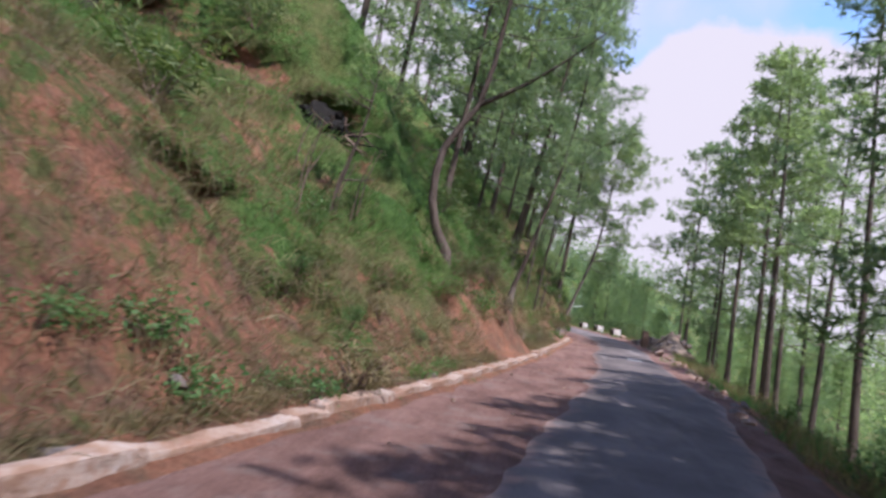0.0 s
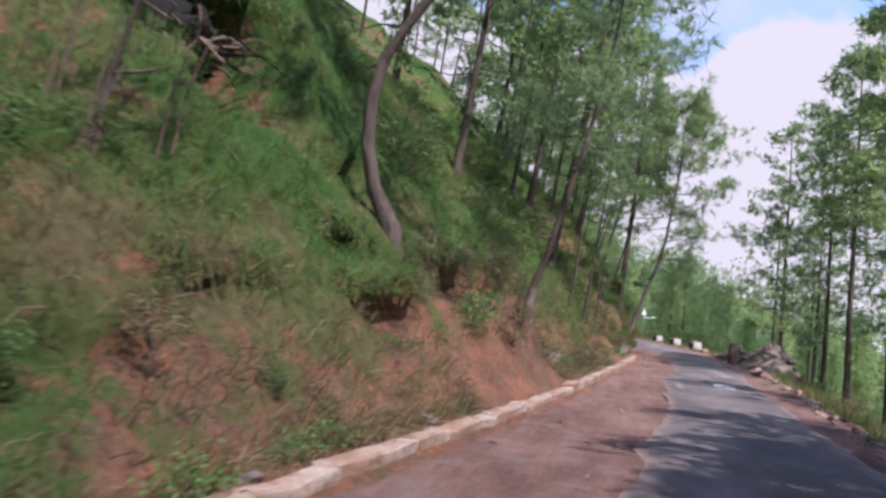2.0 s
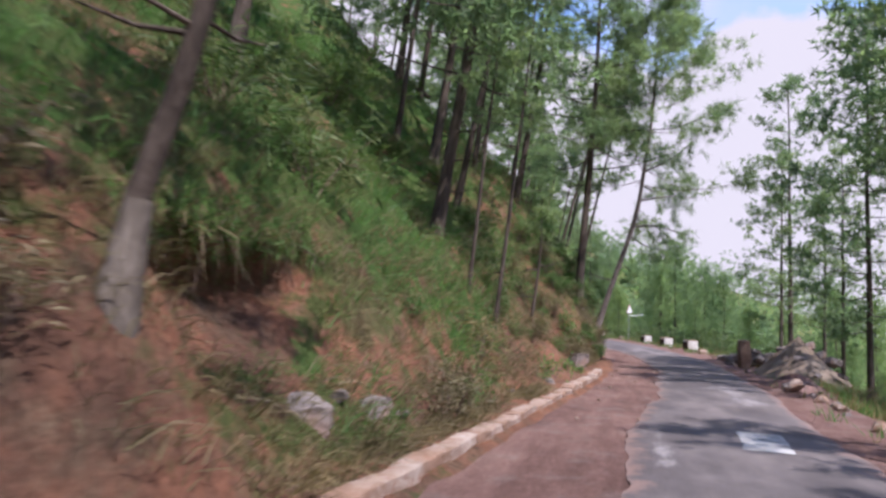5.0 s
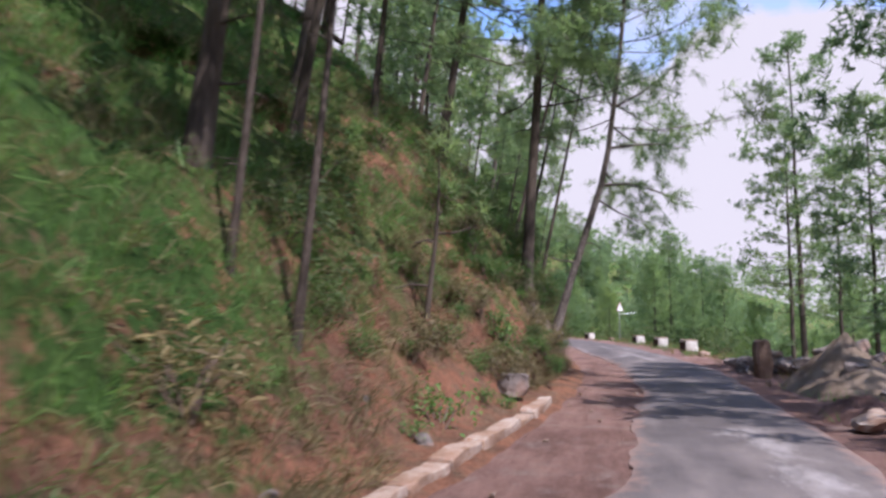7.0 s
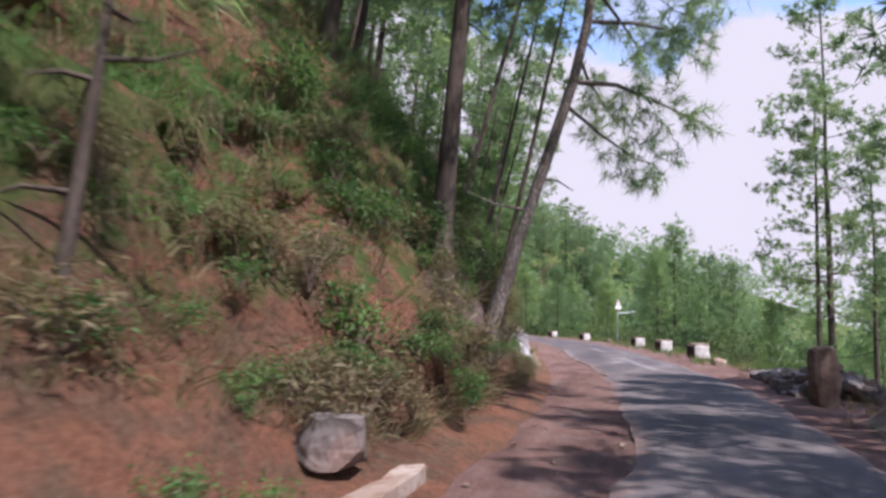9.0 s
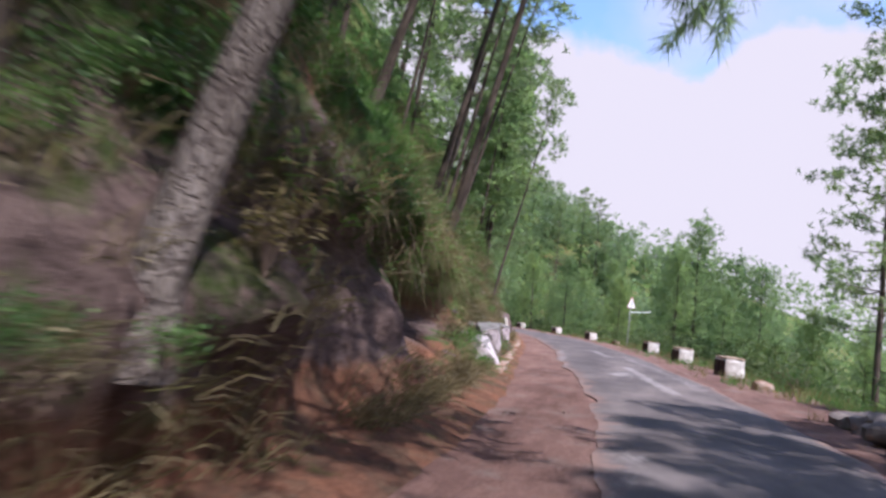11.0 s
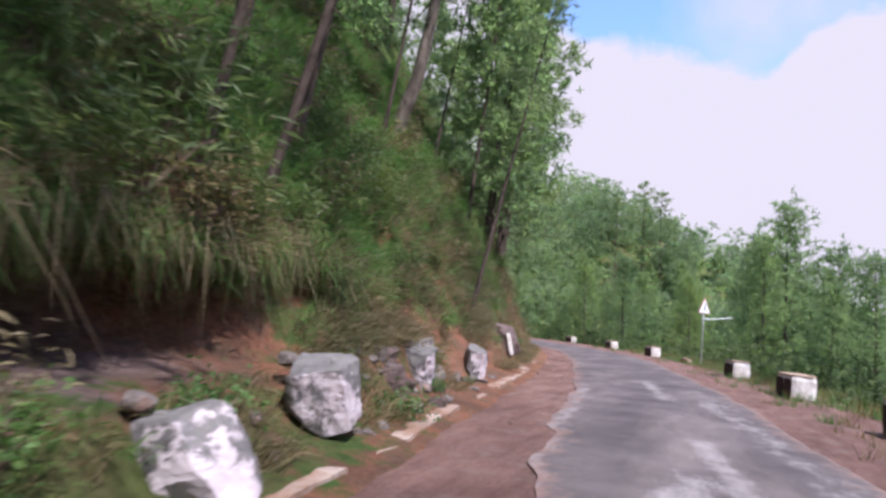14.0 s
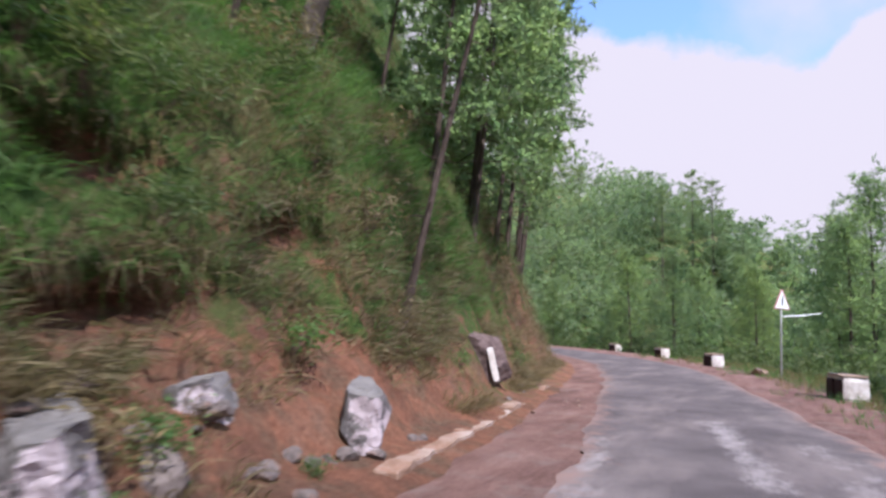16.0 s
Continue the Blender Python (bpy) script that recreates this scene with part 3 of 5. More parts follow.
# hollows keep part of the darker sward colour in place of deep shade
_cov = np.concatenate([cover(_S, left_u[None]) - 0.4 * np.clip((hollow(_S, _h) - 0.2) / 0.4, 0, 1), np.full((len(ground_s), len(bed)), 0.2),
                       np.clip(0.45 + 0.3 * fbm(_S / 3, right_r[None] / 3, 3, 41) + np.clip(right_r[None] / 10, 0, 0.3), 0, 1)], 1)
tint(ground_me, "cover", np.clip(_cov, 0, 1).ravel())
# bare rock low on the bank, stretched to 51 m as painted shade
_rocky_shade = np.zeros_like(_x)
_rocky_shade[:, :len(left_u)] = np.minimum(1, 2.5 * bump(_S, 42.6, 8.6)) * np.clip((2.7 - _h) / 0.5, 0, 1) * np.clip((_h - 0.45) / 0.25, 0, 1)
tint(ground_me, "rocky_shade", _rocky_shade.ravel())
tagged(new("ground", ground_me), "steep red earth hillside with patchy grass above a mountain road", "ground", kind="structure")


# ---- road ----
def asphalt_left(s):
    s = np.asarray(s, float)
    return np.interp(s, [0, 8, 14, 22, 30, 50, 70], [2.0, 1.9, 1.75, 1.5, 1.4, 1.42, 1.2]) + 0.2 * fbm(s / 1.6, 0 * s, 4, 51) + 0.05 * fbm(s / 0.3, 0 * s, 2, 52)


def asphalt_right(s):
    s = np.asarray(s, float)
    return np.interp(s, [0, 10, 14, 19, 26, 34, 38, 44, 50, 61, 70, 90], [4.1, 4.15, 4.15, 3.75, 3.55, 3.45, 3.6, 4.1, 4.5, 4.8, 4.9, 5.6]) + 0.16 * fbm(s / 2.0, 0 * s, 4, 57)


def ribbon(name, ss, d0, d1, n, lift, mat, crown=0.0, rough=0.0, seed=0, droop=0.0):
    t = np.linspace(0, 1, n)[None]
    d = d0[:, None] * (1 - t) + d1[:, None] * t
    p, q = edge_at(ss)
    z = lift + crown * (1 - (2 * t - 1) ** 2) + rough * fbm(ss[:, None] / 0.7, d / 0.5, 3, seed) - droop * ((np.abs(2 * t - 1)) ** 12)
    v = np.stack([p[:, :1] + q[:, :1] * d, p[:, 1:] + q[:, 1:] * d, z + 0 * d], -1).reshape(-1, 3)
    return mesh_from(name, v, grid_faces(len(ss), n), mat, True), d


road_s = np.concatenate([np.arange(-60, -6, 2.0), np.arange(-6, 78, 0.16), np.arange(78, 125, 0.8)])
dirt_me, _ = ribbon("shoulder", road_s, np.full(len(road_s), 0.0), road_width(road_s), 40, -0.012, DIRT, 0.0, 0.03, 61)
tagged(new("shoulder", dirt_me), "red compacted dirt shoulder strewn with grit along the road", "shoulder", kind="structure")
road_me, _d = ribbon("road", road_s, asphalt_left(road_s), asphalt_right(road_s), 34, 0.022, ASPHALT, 0.015, 0.006, 67, 0.02)
_t = np.linspace(-1, 1, 34)[None]
tint(road_me, "dusty", np.clip((np.abs(_t) ** 3.2) * 0.95 + 0.0 * _d, 0, 1).ravel())
# traces of old white paint and pale wheel tracks: from, to, half width, strength
_worn = np.zeros_like(_d)
for (x0, y0), (x1, y1), half, much in [((3.7, 46.4), (2.7, 53.9), 0.2, 1.0), ((2.6, 49.2), (2.9, 51.8), 0.3, 1.0), ((2.3, 57.8), (1.3, 63.5), 0.28, 0.9), ((2.05, 21.5), (2.1, 24.4), 0.12, 0.8), ((3.9, 27.0), (3.7, 31.5), 0.35, 0.85),
                                       ((3.5, 54.6), (2.8, 59.5), 0.3, 0.8), ((1.9, 46.0), (0.2, 61.0), 0.25, 0.6), ((4.4, 48.0), (2.6, 62.0), 0.3, 0.65), ((3.0, 9.0), (3.4, 15.0), 0.3, 0.6), ((2.6, 36.5), (2.9, 41.0), 0.25, 0.5)]:
    (sa, da), (sb, db) = along(x0, y0), along(x1, y1)
    q = np.clip((road_s - sa) / (sb - sa), 0, 1)[:, None]
    ends = np.clip(np.minimum(road_s - sa, sb - road_s) / 0.6, 0, 1)[:, None]
    _worn = np.maximum(_worn, much * ends * np.exp(-(((_d - da - (db - da) * q) / half) ** 2)))
tint(road_me, "worn", _worn.ravel())
tagged(new("road", road_me), "patched and dusty grey asphalt of a narrow mountain road", "road", kind="structure")

# ---- pines ----
def tube(path, radii, sides=7, cap=False):
    """Vertices and quads of a tapering tube along a path."""
    path, verts, faces = [Vector(p) for p in path], [], []
    for i, p in enumerate(path):
        way = (path[min(i + 1, len(path) - 1)] - path[max(i - 1, 0)]).normalized()
        side = way.cross(Vector((0.3, 1, 0.2))).normalized()
        over = way.cross(side)
        for k in range(sides):
            a = 2 * math.pi * k / sides
            verts.append(p + (side * math.cos(a) + over * math.sin(a)) * radii[i])
    for i in range(len(path) - 1):
        for k in range(sides):
            a, b = i * sides + k, i * sides + (k + 1) % sides
            faces.append((a, b, b + sides, a + sides))
    if cap:
        faces.append(tuple(range((len(path) - 1) * sides, len(path) * sides)))
    return verts, faces


def merged(pieces):
    verts, faces = [], []
    for v, f in pieces:
        k = len(verts)
        verts += [tuple(x) for x in v]
        faces += [tuple(i + k for i in g) for g in f]
    return verts, faces


def needle_tufts(rng, centres, ways, blades, length, width):
    """Tufts of long needles: thin triangles fanning out from each centre."""
    n = len(centres)
    c = np.repeat(np.asarray(centres), blades, 0)
    w = np.repeat(np.asarray(ways), blades, 0)
    d = w * 0.55 + rng.normal(0, 0.58, (n * blades, 3))
    d /= np.linalg.norm(d, axis=1, keepdims=True) + 1e-6
    ln = length * rng.uniform(0.65, 1.25, (n * blades, 1))
    side = np.cross(d, rng.normal(0, 1, (n * blades, 3)))
    side /= np.linalg.norm(side, axis=1, keepdims=True) + 1e-6
    start = c + d * 0.02 + w * (rng.uniform(-0.3, 0.3, (n * blades, 1)) * length)
    tip = start + d * ln
    tip[:, 2] -= 0.12 * ln[:, 0]
    verts = np.stack([start - side * width * 0.5, start + side * width * 0.5, tip], 1).reshape(-1, 3)
    return verts, np.arange(len(verts)).reshape(-1, 3)


def pine_meshes(seed, height, radius, bare, reach, limbs, per_limb, needles, bend=0.35, needle=0.27, wide=0.04, bark=BARK, shaft=None, blades=7, taper=0.72, point=1.5, twigs=7, puff=0.15, wood=True):
    """Trunk with limbs, and crown, of one pine. bare: the share of the height that has no living limb."""
    rng = np.random.default_rng(seed)
    n = 11
    if shaft is None:
        sway = np.cumsum(rng.normal(0, bend / n, (n, 2)), 0)
        shaft = [(sway[i, 0] * i / n, sway[i, 1] * i / n, height * i / (n - 1)) for i in range(n)]
    shaft = [Vector(p) for p in shaft]
    n = len(shaft)
    rad = [radius * (1 - 0.86 * i / (n - 1)) * (1.3 if i == 0 else 1) for i in range(n)]
    shaft_low = [shaft[0] - Vector((0, 0, 0.4))] + shaft
    pieces = [tube(shaft_low, [rad[0] * 1.15] + rad, 9)]
    centres, ways = [], []

    def on_shaft(t):
        f = t * (n - 1)
        i = min(int(f), n - 2)
        return shaft[i].lerp(shaft[i + 1], f - i)

    for k in range(limbs):
        t = bare + (1 - bare) * ((k + rng.uniform(0, 1)) / limbs) ** 0.9
        t = min(t, 0.985)
        root = on_shaft(t)
        a = k * 2.4 + rng.uniform(-0.5, 0.5)
        spread = reach * (1.0 - taper * ((t - bare) / (1 - bare)) ** point) * rng.uniform(0.55, 1.12)
        rise = rng.uniform(-0.12, 0.38) + 0.35 * (t - bare) / (1 - bare)
        way = Vector((math.cos(a), math.sin(a), rise))
        pts = [root + way * (spread * q) + Vector((0, 0, 0.16 * spread * (q * q - q) * 2 + rng.normal(0, 0.04))) + Vector((rng.normal(0, 0.06), rng.normal(0, 0.06), 0)) * spread * q for q in (0, 0.3, 0.6, 0.85, 1)]
        r0 = max(0.012, radius * 0.26 * (1 - 0.7 * t))
        pieces.append(tube(pts, [r0, r0 * 0.75, r0 * 0.5, r0 * 0.3, r0 * 0.15], 4))
        for _ in range(twigs):  # side branches, each ending in a puff of tufts
            q = 1.0 - 0.78 * rng.uniform(0, 1) ** 1.25
            f = q * 4
            i = min(int(f), 3)
            c = pts[i].lerp(pts[i + 1], f - i)
            side = rng.normal(0, 0.6, 3) * (1, 1, 0.35)
            w = np.array(way) * 0.55 + side + (0, 0, 0.28)
            w /= np.linalg.norm(w)
            ln = (0.2 + 0.2 * spread) * rng.uniform(0.5, 1.25)
            end = np.array(c) + w * ln
            if wood and rng.uniform() < 0.6:
                pieces.append(tube([c, Vector(end)], [max(0.006, r0 * 0.3), 0.003], 3))
            for j in range(max(1, per_limb // twigs)):
                centres.append(end + rng.normal(0, puff, 3) * (1, 1, 0.75) - w * abs(rng.normal(0, 0.16)))
                ways.append(w * 0.6 + rng.normal(0, 0.25, 3) + (0, 0, 0.25))
    for j in range(int(per_limb * 0.8)):
        centres.append(np.array(shaft[-1]) + rng.normal(0, 0.28, 3) * (1, 1, 1.2))
        ways.append(np.array([rng.normal(0, 0.3), rng.normal(0, 0.3), 0.9]))
    # dead snags below the crown
    for k in range(5):
        root, a = on_shaft(rng.uniform(0.3 * bare, bare + 0.05)), rng.uniform(0, 6.28)
        ln = rng.uniform(0.3, 0.9)
        pieces.append(tube([root, root + Vector((math.cos(a), math.sin(a), 0.1)) * ln * 0.5, root + Vector((math.cos(a), math.sin(a), rng.uniform(-0.2, 0.3))) * ln], [0.022, 0.014, 0.006], 4))
    v, f = merged(pieces)
    wood = mesh_from("trunk", v, f, bark, True)
    v, f = needle_tufts(rng, centres, ways, blades, needle, wide)
    return wood, mesh_from("crown", v, f, needles)


def pine(meshes, label, m, group, name="pine_tree"):
    ob = thing(name, label, "tree", m, group)
    part("trunk", meshes[0], ob, "rough dark bark with dead snags")
    part("crown", meshes[1], ob, "loose tufts of long green needles")
    return ob


def standing(x, y, turn=0.0, size=1.0, lean=0.0, lean_to=0.0, sink=0.1):
    """Pose on the ground at x, y, leaning by some degrees towards a bearing (from +x)."""
    axis = Vector((-math.sin(radians(lean_to)), math.cos(radians(lean_to)), 0))
    return Matrix.Translation((x, y, ground(x, y) - sink)) @ Matrix.Rotation(radians(lean), 4, axis) @ Matrix.Rotation(radians(turn), 4, "Z") @ Matrix.Scale(size, 4)


TALL = [pine_meshes(11 + k, 15.5, 0.145, 0.42, 2.9, 24, 28, NEEDLES, 0.35, 0.3, 0.066, blades=8, wood=False, puff=0.2) for k in range(4)]
SLIM = [pine_meshes(31 + k, 13.0, 0.085, 0.5, 2.0, 18, 24, NEEDLES, 0.35, 0.28, 0.055, blades=8, wood=False, puff=0.18) for k in range(3)]
BUSHY = [pine_meshes(51 + k, 9.5, 0.12, 0.07, 2.4, 44, 16, YOUNG_NEEDLES, 0.2, 0.36, 0.06, blades=9, twigs=16, taper=0.86, point=1.35, puff=0.42, wood=False) for k in range(4)]
OPEN = [pine_meshes(71 + k, 18.0, 0.17, 0.26, 3.6, 32, 42, NEEDLES, 0.7, 0.23, 0.05, blades=10, puff=0.2) for k in range(3)]

LABEL_HILL = "tall slender pine on the steep grassy hillside"
LABEL_VALLEY = "tall open-crowned pine rooted below the road"
LABEL_YOUNG = "bushy young green pine beyond the bend"


def plant(kind, k, label, group, x, y, turn, size, lean=0.0, lean_to=0.0):
    return pine(kind[k % len(kind)], label, standing(x, y, turn, size, lean, lean_to), group)


rng = np.random.default_rng(5)
LUSH = [pine_meshes(91 + k, 13.5, 0.125, 0.2, 3.1, 36, 35, NEEDLES, 0.5, 0.25, 0.064, blades=9, puff=0.24, wood=False) for k in range(4)]
# slender leaning pines close above the bank: x, y, kind, size, lean towards the road
taken = [(-2.34, 14.44), (-1.07, 18.73), (1.36, 36.8)]
for x, y, k, size, lean in [(-0.75, 42.3, 0, 0.85, 14), (-0.35, 44.9, 1, 0.9, 13), (-1.1, 46.1, 2, 0.85, 12), (-1.95, 49.7, 1, 0.75, 12), (-2.0, 50.8, 2, 0.75, 14), (-2.9, 52.6, 0, 0.8, 10),
                            (-2.0, 30.2, 1, 0.95, 11), (-2.55, 60.0, 0, 0.72, 11), (-4.4, 58.1, 1, 0.65, 9), (-5.4, 63.6, 2, 0.6, 8), (-0.55, 27.6, 1, 0.55, 6), (-0.95, 27.1, 2, 0.5, 5),
                            (-3.8, 31.0, 0, 0.9, 6), (-2.7, 35.2, 1, 0.9, 6), (-2.3, 39.5, 2, 0.9, 9), (-4.6, 53.2, 1, 0.8, 9)]:
    taken.append((x, y))
    plant(SLIM, k, "slim young pine leaning out over the bank", "slim pines on the bank", x, y, 50 * k + 13 * size, size, lean, 10 - 20 * (k % 2))
# leafy pines below the road, many out of view, added for their shade on the asphalt
for x, y, k, size in [(7.4, 8.4, 0, 0.95), (7.9, 11.6, 1, 0.95), (7.0, 5.2, 2, 1.05), (6.9, 2.4, 3, 1.15), (6.3, 7.0, 1, 0.9), (6.5, 10.2, 0, 0.86), (6.2, -0.2, 0, 1.15), (6.4, -2.2, 3, 1.1), (8.3, 5.0, 1, 0.95), (9.9, 41.0, 1, 1.0)]:
    plant(LUSH, k, "leafy pine below the road shading the asphalt", "pines below the road", x, y, 60 * k + y, size)
# tall pines added for the same shade, several of them out of view
for x, y, k, size in [(7.6, 0.6, 1, 1.15), (7.8, 3.8, 2, 1.15), (8.1, 10.8, 0, 0.92), (8.6, 14.0, 1, 0.9), (9.3, 29.4, 2, 1.0), (9.6, 32.2, 3, 1.02), (9.9, 37.6, 0, 1.0), (10.8, 34.6, 1, 1.1)]:
    plant(TALL, k, "tall pine below the road shading the asphalt", "pines below the road", x, y, 80 * k + y, size)
for x, y, k, size in [(17.4, 70.5, 0, 0.95), (21.0, 64.0, 1, 0.85), (19.0, 52.0, 2, 0.7), (24.0, 58.0, 3, 0.9), (26.0, 68.0, 0, 1.0), (28.0, 50.0, 2, 1.0), (22.0, 44.0, 3, 0.8), (15.0, 45.5, 1, 0.5), (19.0, 34.0, 2, 0.8), (22.0, 38.0, 2, 0.9), (19.0, 76.0, 1, 0.9), (14.5, 73.0, 3, 0.6), (22.5, 78.0, 2, 1.0)]:
    plant(BUSHY, k, "bushy young pine on the slope below the road", "young pines below the road", x, y, 47 * x, size)
FULL = [pine_meshes(121 + k, 11.5, 0.09, 0.08, 2.6, 36, 28, YOUNG_NEEDLES, 0.6, 0.26, 0.076, blades=9, puff=0.24, wood=False) for k in range(3)]
# stouter pines a little higher
for x, y, k, size, lean in [(-1.75, 27.7, 0, 1.0, 10), (-4.3, 24.5, 2, 1.0, 6), (-3.4, 33.0, 3, 1.1, 7), (-5.6, 36.0, 1, 1.05, 5), (-1.6, 36.9, 2, 0.9, 9), (-4.5, 67.0, 2, 0.95, 5),
                            (-4.6, 44.0, 3, 0.95, 8), (-6.0, 39.6, 0, 1.0, 8), (-8.4, 56.0, 1, 0.95, 6), (-6.8, 71.0, 2, 0.9, 8), (-8.6, 63.0, 3, 1.0, 5), (-6.8, 19.0, 0, 1.0, 6), (-7.5, 27.0, 1, 1.05, 4), (-6.0, 50.0, 2, 0.9, 5), (-5.6, 57.0, 0, 0.85, 5), (-7.5, 53.0, 1, 0.95, 4), (-9.0, 66.5, 2, 0.95, 4), (-10.2, 58.5, 3, 0.9, 4), (-7.2, 47.6, 0, 0.95, 4)]:
    taken.append((x, y))
    plant(FULL if x > -7 and y > 55 else LUSH, k, "leafy pine with a leaning trunk on the hillside", "leafy pines on the hillside", x, y, 77 * k + 40 * size, size, lean, 15 * (k - 1.5))
# full pines at the edge of the slope before the bend, and on the inside of the bend
for x, y, k, size in [(-4.3, 64.2, 0, 0.85), (-4.7, 67.2, 2, 0.92), (-5.2, 70.4, 3, 0.9), (-6.0, 73.6, 1, 0.95), (-7.4, 77.5, 2, 0.9)]:
    taken.append((x, y))
    plant(FULL, k, "full-crowned pine at the edge of the slope", "pines at the bend", x, y, 66 * k + 5 * y, size, 5, 0)
for k in range(30):
    s, u = 78 + 1.25 * k, 1.6 + 13 * rng.uniform(0, 1)
    x, y = place_by(s, -u)
    taken.append((x, y))
    plant(BUSHY if k % 2 else FULL, k, "full-crowned pine on the inside of the bend", "pines at the bend", x, y, rng.uniform(0, 360), rng.uniform(0.6, 0.95), 3, 0)
count = 0
for _ in range(1500):
    s = rng.uniform(-6, 76)
    u = rng.uniform(6.5 if s < 42 else 9.5, 34)
    x, y = place_by(s, -u)
    if any((x - a) ** 2 + (y - b) ** 2 < (2.0 + 0.03 * u) ** 2 for a, b in taken):
        continue
    taken.append((x, y))
    kind = LUSH if rng.uniform() < 0.3 else TALL if rng.uniform() < 0.6 else SLIM
    plant(kind, int(rng.integers(4)), LABEL_HILL, "pines on the hillside", x, y, rng.uniform(0, 360), rng.uniform(0.75, 1.1), rng.uniform(1, 9), rng.uniform(-40, 40))
    count += 1
    if count >= 32:
        break

# pines below the road
for x, y, k, size in [(13.2, 65.5, 0, 1.24), (12.5, 65.2, 1, 0.85), (15.8, 67.5, 2, 0.9), (8.7, 20.0, 1, 0.76), (14.2, 43.0, 2, 1.0), (14.0, 37.0, 0, 1.0), (11.9, 50.5, 2, 0.68), (9.0, 12.5, 0, 0.9), (7.6, 7.0, 2, 0.8), (9.9, 9.6, 1, 0.85), (17.0, 47.0, 1, 1.0)]:
    plant(OPEN, k, LABEL_VALLEY, "pines below the road", x, y, rng.uniform(0, 360), size * rng.uniform(0.94, 1.06), rng.uniform(0, 3), rng.uniform(0, 360))

# young pines beyond the bend and down the slope
count = 0
for _ in range(1500):
    s, r = rng.uniform(58, 160), 2.5 + 57 * rng.uniform(0, 1) ** 1.4
    if s < 80 and r < 6:
        continue
    x, y = place_by(s, float(road_width(s)) + r)
    if any((x - a) ** 2 + (y - b) ** 2 < 2.3**2 for a, b in taken):
        continue
    taken.append((x, y))
    size = rng.uniform(0.6, 1.15) * float(np.interp(s, [58, 75, 110], [0.72, 0.78, 1.0]) * np.interp(r, [3, 12, 40], [1.0, 0.8, 0.7]))
    plant(BUSHY, int(rng.integers(4)), LABEL_YOUNG, "young pines beyond the bend", x, y, rng.uniform(0, 360), size, rng.uniform(0, 3), rng.uniform(0, 360))
    count += 1
    if count >= 72:
        break


# far woods, one joined mass
def far_wood(seed, count, area, needle=1.0, wide=0.42, tufts=52, tall=(9, 16), low=1.0):
    rng = np.random.default_rng(seed)
    vs, fs, k = [], [], 0
    for _ in range(count):
        x, y = rng.uniform(*area[0]), rng.uniform(*area[1])
        s, d = along(x, y)
        if d < float(road_width(s)) + 4:
            continue
        z, h = ground(x, y), rng.uniform(*tall) * float(np.interp(x, [-16, -4, 40, 60], [1, low, low, 1]))
        n = tufts
        t = rng.uniform(0.15, 1, n)
        a = rng.uniform(0, 6.28, n)
        r = h * 0.3 * np.sqrt(np.clip(1 - ((t - 0.42) / 0.6) ** 2, 0, 1)) * rng.uniform(0.4, 1.08, n)
        c = np.stack([x + r * np.cos(a), y + r * np.sin(a), z + h * t], -1)
        w = np.stack([np.cos(a), np.sin(a), np.full(n, 0.4)], -1)
        v, f = needle_tufts(rng, c, w, 6, needle, wide)
        vs.append(v)
        fs.append(f + k)
        k += len(v)
    return mesh_from("far_woods", np.concatenate(vs), np.concatenate(fs), FAR_NEEDLES)


tagged(new("far_woods", far_wood(3, 330, ((-150, 140), (190, 300)), 1.0, 0.34, 38)), "distant pine woods on the ridge across the valley", "woods", kind="stuff")
tagged(new("far_woods", far_wood(6, 330, ((-75, 25), (112, 172)), 0.7, 0.18, 90, (7, 11), 0.55)), "pine woods on the rise beyond the bend", "woods", kind="stuff")
tagged(new("far_woods", far_wood(4, 200, ((26, 120), (-25, 150)), 0.85, 0.26, 36)), "pine woods falling away down the valley side", "woods", kind="stuff")

# ---- kerb ----
kerb = tagged(new("kerb"), "low broken limewashed masonry kerb beside the dirt shoulder", "kerb", kind="structure")
rng = np.random.default_rng(9)


def rough_box(rng, lx, ly, lz, cuts=(4, 3, 3), rag=0.03, bevel=0.04):
    """A weathered block: box with rounded, uneven faces. Base at z = 0."""
    bm = bmesh.new()
    bmesh.ops.create_cube(bm, size=1.0)
    bmesh.ops.subdivide_edges(bm, edges=bm.edges[:], cuts=cuts[0], use_grid_fill=True)
    o = Vector(rng.uniform(0, 50, 3))
    for v in bm.verts:
        p = v.co.copy()
        r = Vector([math.copysign(abs(c * 2) ** 1.0, c) for c in p])
        # round the edges
        q = sum(abs(c) > 0.85 for c in r)
        k = 1 - bevel * (q - 1) if q > 1 else 1
        v.co = Vector((p.x * lx * k, p.y * ly * k, (p.z * k + 0.5) * lz))
        v.co += noise.noise_vector(v.co * 2.3 + o) * rag + noise.noise_vector(v.co * 7 + o) * rag * 0.4
    me = bpy.data.meshes.new("block")
    bm.to_mesh(me)
    bm.free()
    return me


s = -3.0
